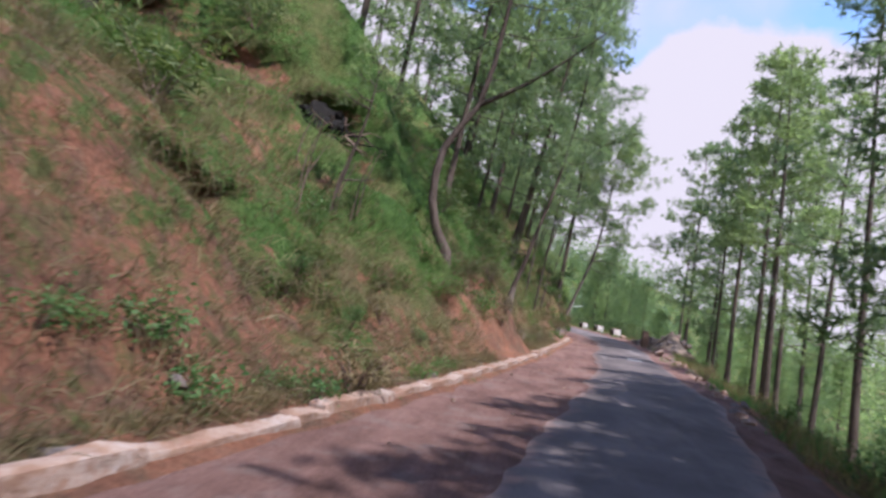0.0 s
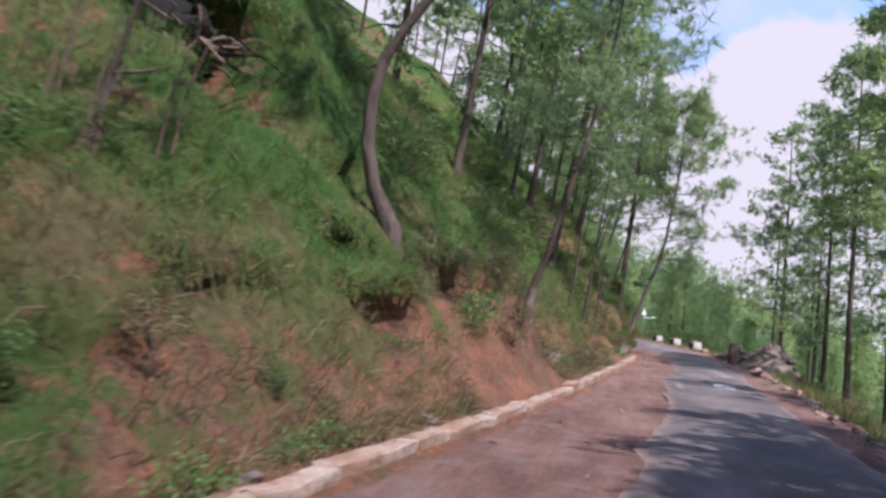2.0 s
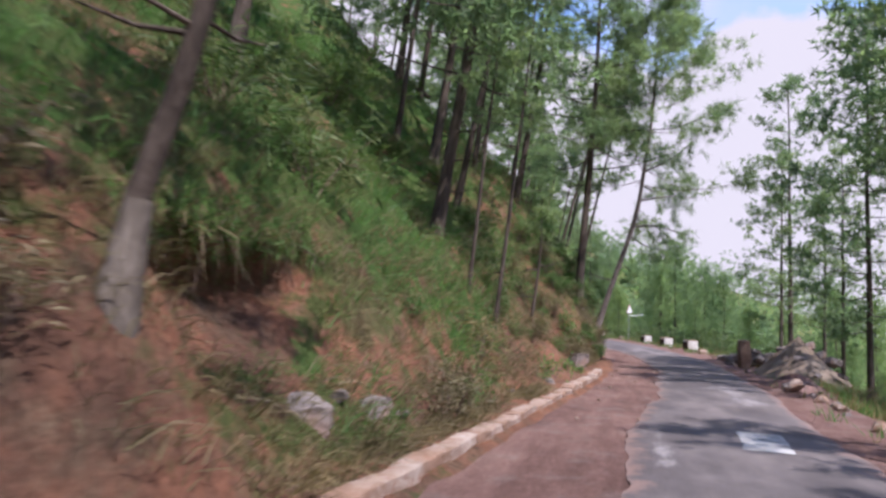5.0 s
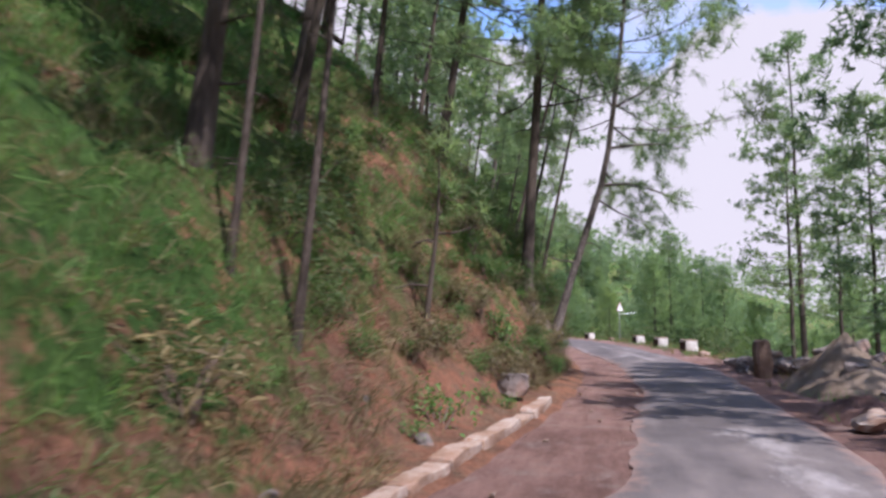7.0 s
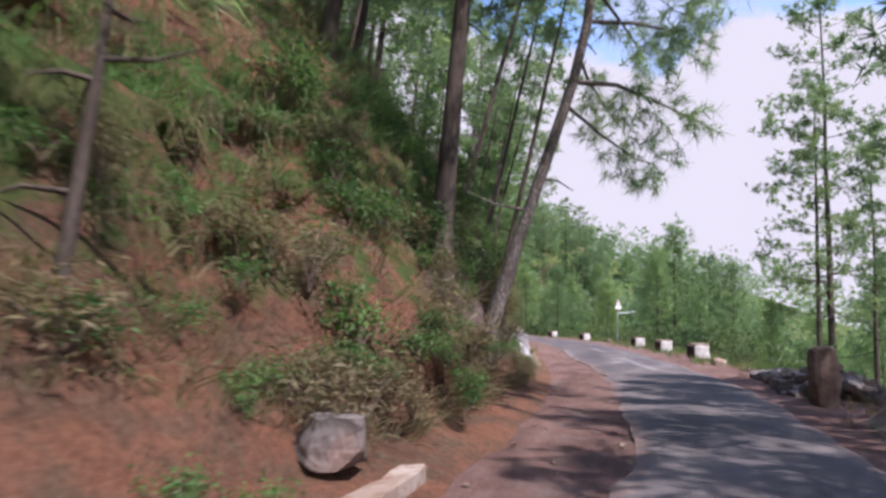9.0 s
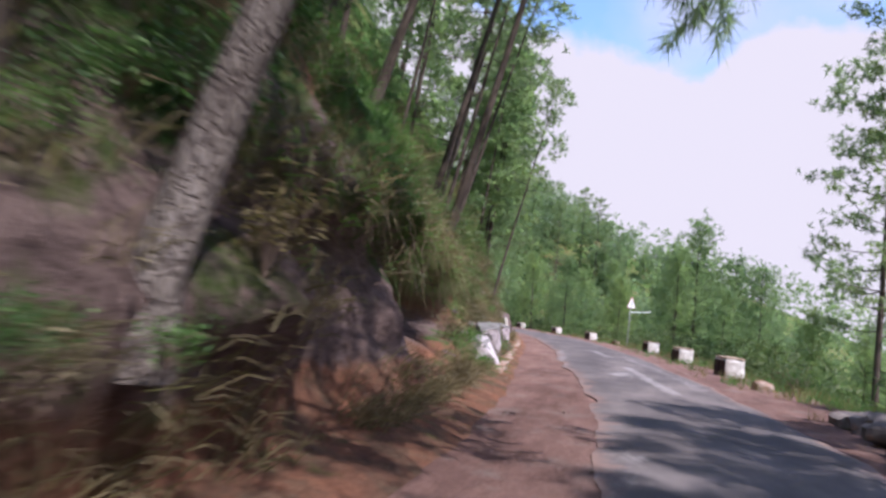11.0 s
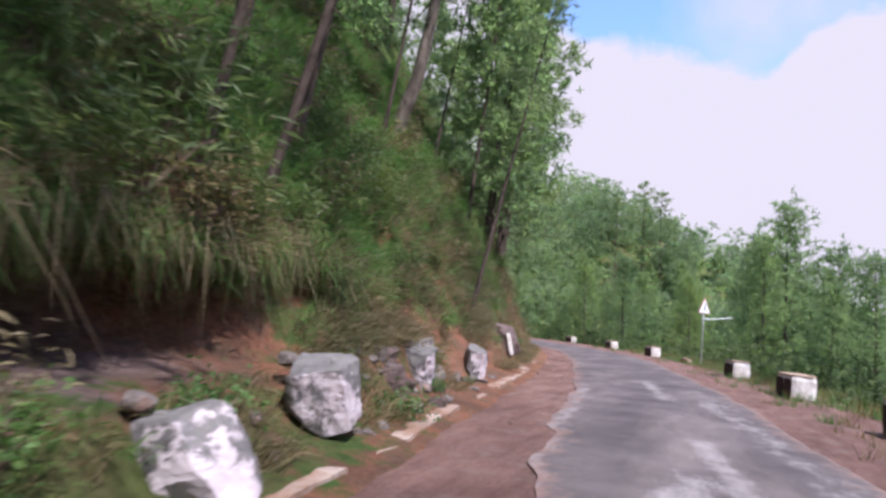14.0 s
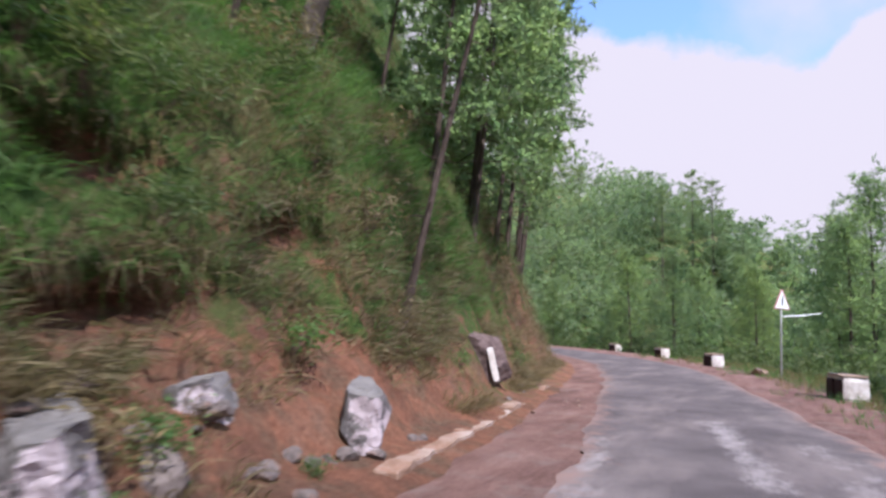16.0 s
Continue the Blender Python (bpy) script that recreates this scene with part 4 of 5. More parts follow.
while s < 67:
    ln = rng.uniform(0.5, 1.9)
    if not (32.6 < s < 44.6) and (s < 14 or rng.uniform() > (0.05 if s < 40 else 0.12 if s < 62 else 0.35)):
        me = rough_box(rng, ln + 0.03, 0.22, rng.uniform(0.19, 0.235) * (1 if s < 34 else 0.75), (8,), 0.034, 0.02)
        me.materials.append(KERB)
        p, q = edge_at(s + ln / 2)
        part("kerb_stone", me, kerb, "", pose(p[0] - q[0] * 0.05, p[1] - q[1] * 0.05, -0.095 + rng.normal(0, 0.02), 0, 0, math.degrees(math.atan2(q[0], -q[1])) + rng.normal(0, 1.2)))
    s += ln

# ---- grass ----
def hill_point(s, u):
    h = bank(s, u)
    p, q = edge_at(s)
    d = -(u + hollow(s, h) - bulge(s) * np.clip((h - 0.1) / 0.9, 0, 1))
    return np.stack([p[..., 0] + q[..., 0] * d, p[..., 1] + q[..., 1] * d, h], -1), q


def grass(seed, count, lo, hi, s_range, u_range, length, width, mat, blades, hang, keep):
    rng = np.random.default_rng(seed)
    s = rng.uniform(*s_range, count)
    u = u_range[0] + (u_range[1] - u_range[0]) * rng.uniform(0, 1, count) ** 1.6
    c = keep(s, u) - (0.1 * bump(s, 5, 10) if mat is GREEN_GRASS else 0)
    ok = (c > lo) & (c < hi) & (hollow(s, bank(s, u)) < 0.3) & ~((s > 62.6) & (s < 65) & (u < 1.3)) & ~((s > 46.9) & (s < 48.7) & (u < 0.7)) & ~((s > 49.6) & (s < 51) & (u < 0.8)) & ~((s > 52.5) & (s < 55.0) & (u < 1.0)) & ~((s > 33) & (s < 39) & (u < 0.45))
    s, u = s[ok], u[ok]
    p, q = hill_point(s, u)
    n = len(s)
    p, q = np.repeat(p, blades, 0), np.repeat(q, blades, 0)
    m = n * blades
    p = p + rng.normal(0, 0.07, (m, 3)) * (1, 1, 0.3)
    out = np.stack([q[:, 0], q[:, 1], np.zeros(m)], -1)
    d = np.array([0, 0, 1.0]) * rng.uniform(0.5, 1.1, (m, 1)) + out * (hang * rng.uniform(0.4, 1.3, (m, 1))) + rng.normal(0, 0.33, (m, 3))
    d /= np.linalg.norm(d, axis=1, keepdims=True)
    ln = length * rng.uniform(0.5, 1.3, (m, 1)) * np.repeat(rng.uniform(0.6, 1.3, n), blades)[:, None]
    side = np.cross(d, rng.normal(0, 1, (m, 3)))
    side /= np.linalg.norm(side, axis=1, keepdims=True)
    mid = p + d * ln * 0.55
    tip = p + d * ln + out * ln * 0.25 * hang - np.array([0, 0, 1]) * ln * 0.28
    w = width * rng.uniform(0.6, 1.3, (m, 1))
    v = np.stack([p - side * w, p + side * w, mid + side * w * 0.8, mid - side * w * 0.8, tip], 1)
    k = np.arange(m)[:, None] * 5
    quads, tris = k + np.array([0, 1, 2, 3]), k + np.array([3, 2, 4])
    tri = np.concatenate([quads[:, [0, 1, 2]], quads[:, [0, 2, 3]], tris], 0)
    return mesh_from("grass", v.reshape(-1, 3), tri, mat)


def patchy(seed, scale):
    return lambda s, u: cover(s, u) + 0.35 * fbm(s / scale, u / scale, 2, seed)


tagged(new("grass", grass(1, 17500, 0.56, 9, (0, 78), (0.35, 9), 0.3, 0.0055, GREEN_GRASS, 8, 0.5, patchy(71, 1.8))), "lush green grass on the hillside", "grass", kind="stuff")
tagged(new("grass", grass(2, 17500, 0.2, 0.8, (0, 78), (0.3, 7), 0.3, 0.005, DRY_GRASS, 7, 0.7, patchy(77, 1.5))), "dry straw-coloured grass hanging down the bank", "grass", kind="stuff")

tagged(new("grass", grass(8, 3400, 0.78, 9, (43, 66), (1.2, 5.5), 0.36, 0.0065, GREEN_GRASS, 10, 0.85, patchy(73, 0.8))), "long green grass drooping down the steep bank", "grass", kind="stuff")
tagged(new("grass", grass(9, 4200, 0.42, 0.8, (43, 66), (1.0, 5), 0.38, 0.006, DRY_GRASS, 9, 0.9, patchy(79, 0.7))), "long dead grass matted on the steep bank", "grass", kind="stuff")


def verge(seed, count, mat, length):
    """Tufts of grass along the valley side of the road."""
    rng = np.random.default_rng(seed)
    s = rng.uniform(4, 95, count)
    a, w = asphalt_right(s), road_width(s)
    q = rng.uniform(0, 1, count) ** 0.6
    d = a + 0.35 + (w - a + 1.6) * q
    ok = fbm(s / 1.4, d / 0.8, 3, seed) + 0.9 * q > 0.35
    s, d = s[ok], d[ok]
    p, n = edge_at(s)
    z = np.where(d > road_width(s), valley(s, d - road_width(s)), 0.0) - 0.03
    blades = 7
    m = len(s) * blades
    root = np.repeat(np.stack([p[:, 0] + n[:, 0] * d, p[:, 1] + n[:, 1] * d, z], -1), blades, 0) + rng.normal(0, 0.06, (m, 3)) * (1, 1, 0)
    way = rng.normal(0, 0.4, (m, 3)) * (1, 1, 0.2) + (0, 0, 1)
    way /= np.linalg.norm(way, axis=1, keepdims=True)
    side = np.cross(way, rng.normal(0, 1, (m, 3)))
    side /= np.linalg.norm(side, axis=1, keepdims=True)
    tip = root + way * length * rng.uniform(0.4, 1.3, (m, 1))
    v = np.stack([root - side * 0.008, root + side * 0.008, tip], 1).reshape(-1, 3)
    return mesh_from("grass", v, np.arange(len(v)).reshape(-1, 3), mat)


tagged(new("grass", verge(5, 7000, GREEN_GRASS, 0.26)), "short green grass on the verge above the drop", "grass", kind="stuff")
tagged(new("grass", verge(6, 5000, DRY_GRASS, 0.3)), "dry grass on the verge above the drop", "grass", kind="stuff")

# ---- particular trees ----
def special_pine(label, foot, shaft, seed, radius, bare, reach, limbs, per_limb, extra=(), bark=BARK, needles=NEEDLES, name="pine_tree"):
    """A pine with a shaft of its own. extra: long limbs, each a path and a radius, with foliage along the outer half."""
    wood, crown = pine_meshes(seed, 0, radius, bare, reach, limbs, int(per_limb * 1.2), needles, shaft=shaft, bark=bark, needle=0.23, wide=0.019, blades=17)
    ob = thing(name, label, "tree", Matrix.Translation((foot[0], foot[1], min(foot[2], ground(foot[0], foot[1]) + 0.35))))
    part("trunk", wood, ob, "curving dark trunk")
    part("crown", crown, ob, "loose tufts of long green needles")
    rng = np.random.default_rng(seed + 1)
    for path, r in extra:
        v, f = tube(path, [r * (1 - 0.8 * i / (len(path) - 1)) for i in range(len(path))], 6)
        limb = part("limb", mesh_from("limb", v, f, bark, True), ob, "long bare crooked limb")
        pts, ways = [], []
        for _ in range(34):  # hanging twigs along the outer part, each with a brush of needles
            k = int(rng.integers(1, len(path) - 1))
            c = np.array(Vector(path[k]).lerp(Vector(path[k + 1]), rng.uniform(0.0, 1.0)))
            w = np.array(Vector(path[-1]) - Vector(path[-2]))
            w = w / np.linalg.norm(w) * 0.4 + rng.normal(0, 0.5, 3) + (0, 0, -0.1)
            w /= np.linalg.norm(w)
            end = c + w * rng.uniform(0.2, 0.7)
            for j in range(3):
                pts.append(end - w * 0.09 * j + rng.normal(0, 0.02, 3))
                ways.append(w * 0.9)
        v, f = needle_tufts(rng, np.array(pts), np.array(ways), 14, 0.2, 0.014)
        part("foliage", mesh_from("foliage", v, f, needles), limb)
    return ob


def bent(points, top, n=5):
    """Shaft through the points, carried on upwards to the given height."""
    pts = [Vector(p) for p in points]
    last, way = pts[-1], (pts[-1] - pts[-2]).normalized()
    for i in range(1, n + 1):
        q = i / n
        last_h = pts[-1].z
        step = (top - last_h) / (n - i + 1)
        d = way.lerp(Vector((0, 0, 1)), q)
        pts.append(pts[-1] + d * (step / max(d.z, 0.4)))
    return pts


special_pine("pine with a strongly curved dark trunk on the grassy bank", (-2.36, 14.35, 2.28),
             bent([(0, 0, 0), (-0.3, -0.03, 0.55), (-0.45, -0.05, 1.15), (-0.45, -0.05, 1.75), (-0.35, 0, 2.35), (-0.08, 0.05, 2.85), (0.3, 0.1, 3.43), (0.5, 0.15, 4.4), (0.65, 0.2, 5.7)], 11),
             201, 0.11, 0.56, 3.1, 32, 40, [([(0.3, 0.1, 3.43), (0.75, 0.05, 3.66), (1.2, 0, 3.9), (1.7, 0, 4.25), (2.1, 0, 4.56), (2.9, 0.1, 5.3)], 0.07)])
pale_foot = special_pine("leaning pine with a pale weathered butt at the bank's edge", (-1.1, 18.75, 1.35),
             bent([(0, 0, 0), (0.1, 0, 0.55), (0.3, 0, 1.13), (0.45, 0, 1.72), (0.6, 0, 2.31), (0.8, 0, 3.0)], 9.0), 203, 0.08, 0.5, 1.9, 20, 26)
v, f = tube([(-0.02, 0, -0.3), (0.03, 0, 0.05), (0.07, 0, 0.3), (0.1, 0, 0.5)], [0.16, 0.118, 0.096, 0.079], 11)
part("butt", mesh_from("butt", v, f, PALE_BARK, True), pale_foot, "pale weathered foot of the trunk")
special_pine("tall pine with a scaly grey butt leaning out over the road", (1.04, 36.5, 1.1),
             bent([(0, 0, 0), (0.36, 0, 1.15), (0.7, 0, 2.15), (1.05, 0, 3.2), (1.22, 0, 3.95), (1.4, 0, 5.2), (1.55, 0, 6.3)], 10), 205, 0.088, 0.38, 3.1, 40, 42,
             [([(1.05, 0, 3.2), (1.6, 0.5, 3.3), (2.1, 1.2, 3.3), (2.9, 2.2, 3.2)], 0.04), ([(0.95, 0, 2.9), (1.4, 1.0, 2.75), (1.9, 2.4, 2.75), (2.3, 3.6, 2.9)], 0.028), ([(1.22, 0, 4.0), (1.8, 0.6, 4.2), (2.4, 1.4, 4.4), (3.2, 2.5, 4.5)], 0.035), ([(1.35, 0, 4.9), (1.9, -0.2, 5.1), (2.4, -0.3, 5.4), (2.9, -0.4, 5.9)], 0.03), ([(1.1, 0, 3.6), (1.2, 1.4, 3.7), (1.5, 3.0, 3.7), (1.7, 4.6, 3.9)], 0.028), ([(1.3, 0, 4.5), (1.7, 1.5, 4.6), (2.0, 3.2, 4.9), (2.5, 4.8, 5.3)], 0.03)], bark=SCALY_BARK)
special_pine("stout rough-barked pine standing on the lip of the bank", (0.48, 36.0, 2.0), bent([(0, 0, 0), (0.08, 0, 1.0), (0.16, 0, 2.2), (0.3, 0, 4.0)], 12), 211, 0.14, 0.36, 3.6, 36, 40)
special_pine("old pine with a thick pale trunk high on the hillside", (-5.7, 61.0, 6.0), bent([(0, 0, 0), (0.4, 0, 1.0), (0.75, 0, 2.0), (1.0, 0, 3.4)], 11), 207, 0.24, 0.45, 2.8, 22, 30, bark=PALE_BARK)
whitened = special_pine("slim pine with a whitened foot on the red bank", (-0.32, 31.05, 0.75), bent([(0, 0, 0), (0.03, 0, 0.6), (0.1, 0, 1.2), (0.16, 0, 1.7)], 3.0, 3), 209, 0.055, 0.75, 0.5, 4, 7)
special_pine("thin dark sapling on the grassy bank below the stump", (-3.86, 10.72, 2.35), bent([(0, 0, 0), (0.08, 0, 0.5), (0.24, 0, 1.1), (0.4, 0, 1.7)], 2.9, 3), 213, 0.038, 0.7, 0.7, 5, 9)
v, f = tube([(0, 0, 0.02), (0.02, 0, 0.35), (0.035, 0, 0.62)], [0.086, 0.075, 0.07], 9)
part("paint_band", mesh_from("paint_band", v, f, KERB, True), whitened, "white limewash band")


# ---- rocks ----
def rock_mesh(seed, size, mat, facets=15, rag=0.02, paint=None, detail=4, limed=0.1, blocky=False):
    """An angular boulder, base near z = 0. paint: a direction whose faces carry limewash."""
    rng = np.random.default_rng(seed)
    bm = bmesh.new()
    if blocky:
        bmesh.ops.create_cube(bm, size=0.94)
        bmesh.ops.subdivide_edges(bm, edges=bm.edges[:], cuts=13, use_grid_fill=True)
        shear = rng.normal(0, 0.13, 4)
        for v in bm.verts:
            x, y, z = v.co
            v.co = (x + shear[0] * z + shear[1] * y, y + shear[2] * z, z + shear[3] * x)
    else:
        bmesh.ops.create_icosphere(bm, subdivisions=detail, radius=0.62)
    cuts = rng.normal(0, 1, (facets, 3)) * (1, 1, 0.8)
    cuts /= np.linalg.norm(cuts, axis=1, keepdims=True)
    reach = rng.uniform(0.4, 0.56, facets) if blocky else rng.uniform(0.27, 0.45, facets)
    o = Vector(rng.uniform(0, 80, 3))
    for v in bm.verts:
        for n, d in zip(cuts, reach):
            over = v.co.dot(Vector(n)) - d
            if over > 0:
                v.co -= Vector(n) * over
        v.co += noise.noise_vector(v.co * 3 + o) * rag + noise.noise_vector(v.co * 8 + o) * rag * 0.6 + noise.noise_vector(v.co * 19 + o) * rag * 0.25
    me = bpy.data.meshes.new("rock")
    bm.to_mesh(me)
    bm.free()
    co = np.zeros(len(me.vertices) * 3, np.float32)
    me.vertices.foreach_get("co", co)
    co = co.reshape(-1, 3)
    co[:, 2] = np.maximum(co[:, 2], -0.34)
    co = (co + (0, 0, 0.3)) * size
    me.vertices.foreach_set("co", co.ravel())
    me.materials.append(mat)
    me.polygons.foreach_set("use_smooth", np.full(len(me.polygons), False))
    if paint is not None:
        me.update()
        nor = np.zeros(len(me.vertices) * 3, np.float32)
        me.vertices.foreach_get("normal", nor)
        face = nor.reshape(-1, 3) @ np.array(paint, np.float32)
        tint(me, "paint", np.clip(limed + 0.9 * face, -0.5, 1.2))
    return me


ROAD_SIDE = (0.8, -0.5, -0.33)
for name, label, x, y, z, size, turn, paint, seed in [
    ("boulder", "angular boulder with patchy white limewash beside the kerb", -0.19, 48.06, 0.07, (0.78, 0.7, 0.68), 10, 0.22, 316),
    ("boulder", "dark grey boulder half painted with white limewash", -0.44, 50.05, 0.33, (0.74, 0.66, 0.68), 40, -0.14, 334),
    ("boulder", "slab of rock flecked with white paint leaning on the bank", -1.3, 53.95, 0.36, (0.6, 0.85, 0.6), 62, -0.15, 303),
    ("boulder", "small pale rock set in the red bank", -1.82, 55.5, 0.5, (0.62, 0.55, 0.5), 20, -0.1, 304),
    ("boulder", "upright white-painted stone at the foot of the bank", -1.45, 57.3, 0.3, (0.58, 0.5, 0.6), 100, 0.05, 305),
    ("boulder", "dark boulder at the foot of the grassy bank", -2.62, 63.6, 0.5, (1.0, 0.9, 1.05), 15, 0, 306),
    ("boulder", "dark cracked rock at the foot of the hollow", -0.12, 45.2, 0.12, (0.42, 0.44, 0.4), 80, 0, 309),
    ("boulder", "reddish rock among the fallen stones", -1.24, 52.8, 0.2, (0.7, 0.6, 0.5), 33, 0, 310),
    ("boulder", "dark cracked rock wedged in the bank", -1.52, 53.2, 0.5, (0.6, 0.5, 0.5), 80, 0, 321),
    ("boulder", "grey rock resting on the heap of fallen stones", -1.5, 52.75, 0.55, (0.5, 0.42, 0.4), 140, 0, 322),
    ("boulder", "small squared grey rock at the toe of the bank", -1.12, 53.72, 0.18, (0.36, 0.3, 0.34), 25, 0, 323),
    ("boulder", "flat reddish rock at the toe of the bank", -1.1, 53.15, 0.12, (0.46, 0.4, 0.26), 60, 0, 324),
    ("boulder", "pale grey rock lying on red soil", -1.28, 54.6, 0.22, (0.44, 0.36, 0.38), 10, 0, 325),
    ("boulder", "broken stone lying under the painted slab", -1.05, 53.4, 0.08, (0.34, 0.3, 0.24), 110, 0, 326),
    ("boulder", "pinkish stones loosened from the bank", -3.45, 7.4, 0.25, (0.45, 0.4, 0.4), 12, 0, 311),
    ("boulder", "pinkish broken rock in the foot of the bank", -0.85, 20.6, 0.3, (0.55, 0.5, 0.4), 30, 0, 331),
    ("boulder", "pinkish broken rock in the foot of the bank", -0.72, 21.7, 0.2, (0.5, 0.4, 0.36), 70, 0, 332),
    ("boulder", "rounded grey stone lying on red soil", -0.78, 21.2, 0.1, (0.4, 0.36, 0.34), 51, 0, 312),
    ("boulder", "pale stones above the broken kerb", 0.72, 32.4, 0.25, (0.5, 0.4, 0.36), 25, 0, 313),
]:
    me = rock_mesh(seed, size, LIMED_ROCK if paint else MAUVE_ROCK if label.split()[0] in ("dark", "reddish", "flat") else ROCK, detail=4, rag=0.035, facets=10, limed=paint, blocky=size[0] > 0.45, paint=Matrix.Rotation(-radians(turn), 3, "Z") @ Vector(ROAD_SIDE) if paint else None)
    tagged(new(name, me), label, "rock").matrix_basis = pose(x, y, z - 0.13 * size[2], 7 if size[0] > 0.55 else 0, -13 if size[0] > 0.55 else 0, turn) @ Matrix.Diagonal((1, 1, 1.16, 1))
# mauve rock that shows under the overhanging turf
for k, (s, u, across, length, height) in enumerate([(38.4, 1.8, 0.9, 1.5, 0.6), (40.0, 1.9, 0.9, 1.3, 0.7), (41.2, 1.9, 0.8, 1.2, 0.75), (44.9, 1.7, 0.7, 0.9, 0.45)]):
    x, y = place_by(s, -u)
    _, q = edge_at(s)
    me = rock_mesh(340 + k, (across * 1.25, length * 1.1, height * 1.3), MAUVE_ROCK, 18, 0.11, None, 3)
    tagged(new("rock_outcrop", me), "rough dark mauve rock under the overhanging turf", "rock", "rock under the turf").matrix_basis = pose(x, y, -0.1, 0, 0, math.degrees(math.atan2(q[1], q[0])))
# the painted stroke on the dark boulder
stroke = rough_box(np.random.default_rng(4), 0.12, 0.04, 0.62, (3,), 0.02, 0.05)
stroke.materials.append(LIME)
tagged(new("painted_marker", stroke), "white painted upright marker stone leaning on a dark boulder", "marker stone").matrix_basis = pose(-2.3, 63.2, 0.4, 0, -14, 30)

rng = np.random.default_rng(77)
STONES = [rock_mesh(400 + k, (1, 0.8, 0.6), ROCK, 9, 0.05, None, 2) for k in range(8)]
PALE_STONES = [rock_mesh(420 + k, (1, 0.75, 0.6), KERB, 8, 0.05, None, 2) for k in range(5)]


def loose_stone(x, y, z, size, label, group, kind=STONES, name="stone"):
    ob = new(name, kind[int(rng.integers(len(kind)))])
    ob.matrix_basis = Matrix.Translation((x, y, z)) @ Euler((rng.uniform(-0.4, 0.4), rng.uniform(-0.4, 0.4), rng.uniform(0, 6.28))).to_matrix().to_4x4() @ Matrix.Scale(size, 4)
    return tagged(ob, label, "stone", group)


def slab_mesh(seed):
    me = rough_box(np.random.default_rng(seed), 1.0, 0.72, 0.38, (3,), 0.09, 0.06)
    me.materials.append(ROCK)
    return me


SLABS = [slab_mesh(440 + k) for k in range(8)]
# stones shed from the bank
for k in range(60):
    s = rng.choice([rng.uniform(50, 58), rng.uniform(2, 34), rng.uniform(44, 66)])
    u = rng.uniform(0.15, 1.0)
    x, y = place_by(s, -u)
    loose_stone(x, y, ground(x, y) - 0.02, rng.uniform(0.08, 0.26), "small angular stone fallen on the red bank", "fallen stones")
for k in range(36):
    s, d = rng.uniform(0, 66), rng.uniform(0.1, 1.5)
    x, y = place_by(s, d)
    loose_stone(x, y, 0.0, rng.uniform(0.03, 0.09), "pebble lying on the dirt shoulder", "pebbles on the shoulder", PALE_STONES, "pebble")
# broken edging on the valley side
for s in np.arange(11.5, 33.5, 0.62):
    x, y = place_by(s, 4.45 + rng.normal(0, 0.12))
    loose_stone(x, y, -0.06, rng.uniform(0.12, 0.34), "pale broken edging stone along the drop", "edging stones", PALE_STONES if rng.uniform() < 0.8 else STONES, "edging_stone")

# ---- heaps on the valley side ----
def heap(seed, lx, ly, height, mat):
    n = 96
    t, a = np.meshgrid(np.linspace(0, 1, 48), np.linspace(0, 2 * np.pi, n, endpoint=False), indexing="ij")
    r = t * (1 + 0.16 * fbm(np.cos(a) * 1.5 + 7, np.sin(a) * 1.5, 3, seed))
    x, y = r * np.cos(a) * lx, r * np.sin(a) * ly
    z = height * (1 - t**1.15) * (1 + 0.25 * fbm(x * 1.2, y * 1.2, 3, seed + 3)) + 0.2 * (1 - t) ** 0.5 * fbm(x * 2.6, y * 2.6, 4, seed + 5) - 0.12 * t
    i = np.arange(48 * n).reshape(48, n)
    j = np.roll(i, -1, 1)
    f = np.stack([i[:-1], j[:-1], j[1:], i[1:]], -1).reshape(-1, 4)
    return mesh_from("heap", np.stack([x, y, z], -1).reshape(-1, 3), f[:, ::-1].copy(), mat, True)


tagged(new("mound", heap(5, 1.35, 2.9, 0.95, GRAVEL)), "heap of grey-brown gravel tipped at the road's edge", "heap").matrix_basis = pose(6.75, 36.9, 0.0, 0, 0, -6)
tagged(new("mound", heap(9, 0.7, 1.5, 0.35, DIRT)), "low spill of red earth at the road's edge", "heap").matrix_basis = pose(5.55, 32.4, 0.0, 0, 0, -8)
for k in range(96):
    q = rng.uniform(0, 1)
    y = 40.6 + 5.6 * rng.uniform(0, 1)
    across = rng.uniform(0, 1)
    x = 5.6 + 0.08 * (y - 41) + 1.7 * across
    z = rng.uniform(0, 0.62) * (1 - abs(2 * across - 1)) * (1 - 0.6 * abs((y - 43) / 3))
    loose_stone(x, y, z - 0.05, rng.uniform(0.22, 0.52), "grey angular stone in a pile of rubble", "rubble pile", SLABS, "rubble_stone")
for k in range(15):
    a, r = rng.uniform(0, 6.28), rng.uniform(0.1, 0.95)
    x, y = 6.75 + 1.3 * r * math.cos(a), 36.9 + 2.8 * r * math.sin(a)
    loose_stone(x, y, 0.9 * (1 - r) - 0.04, rng.uniform(0.2, 0.55), "weathered stone half buried in the gravel heap", "stones in the heap", SLABS, "stone")
me = rough_box(rng, 0.36, 0.34, 0.95, (4,), 0.045, 0.06)
me.materials.append(BLOCK)
tagged(new("stone_post", me), "weathered dark stone post standing beside the rubble", "post").matrix_basis = pose(5.85, 40.1, -0.05, 2, -3, 8)
loose_stone(5.25, 31.3, 0.02, 0.62, "pale rock lying at the road's edge", "edging stones", PALE_STONES, "edging_stone")

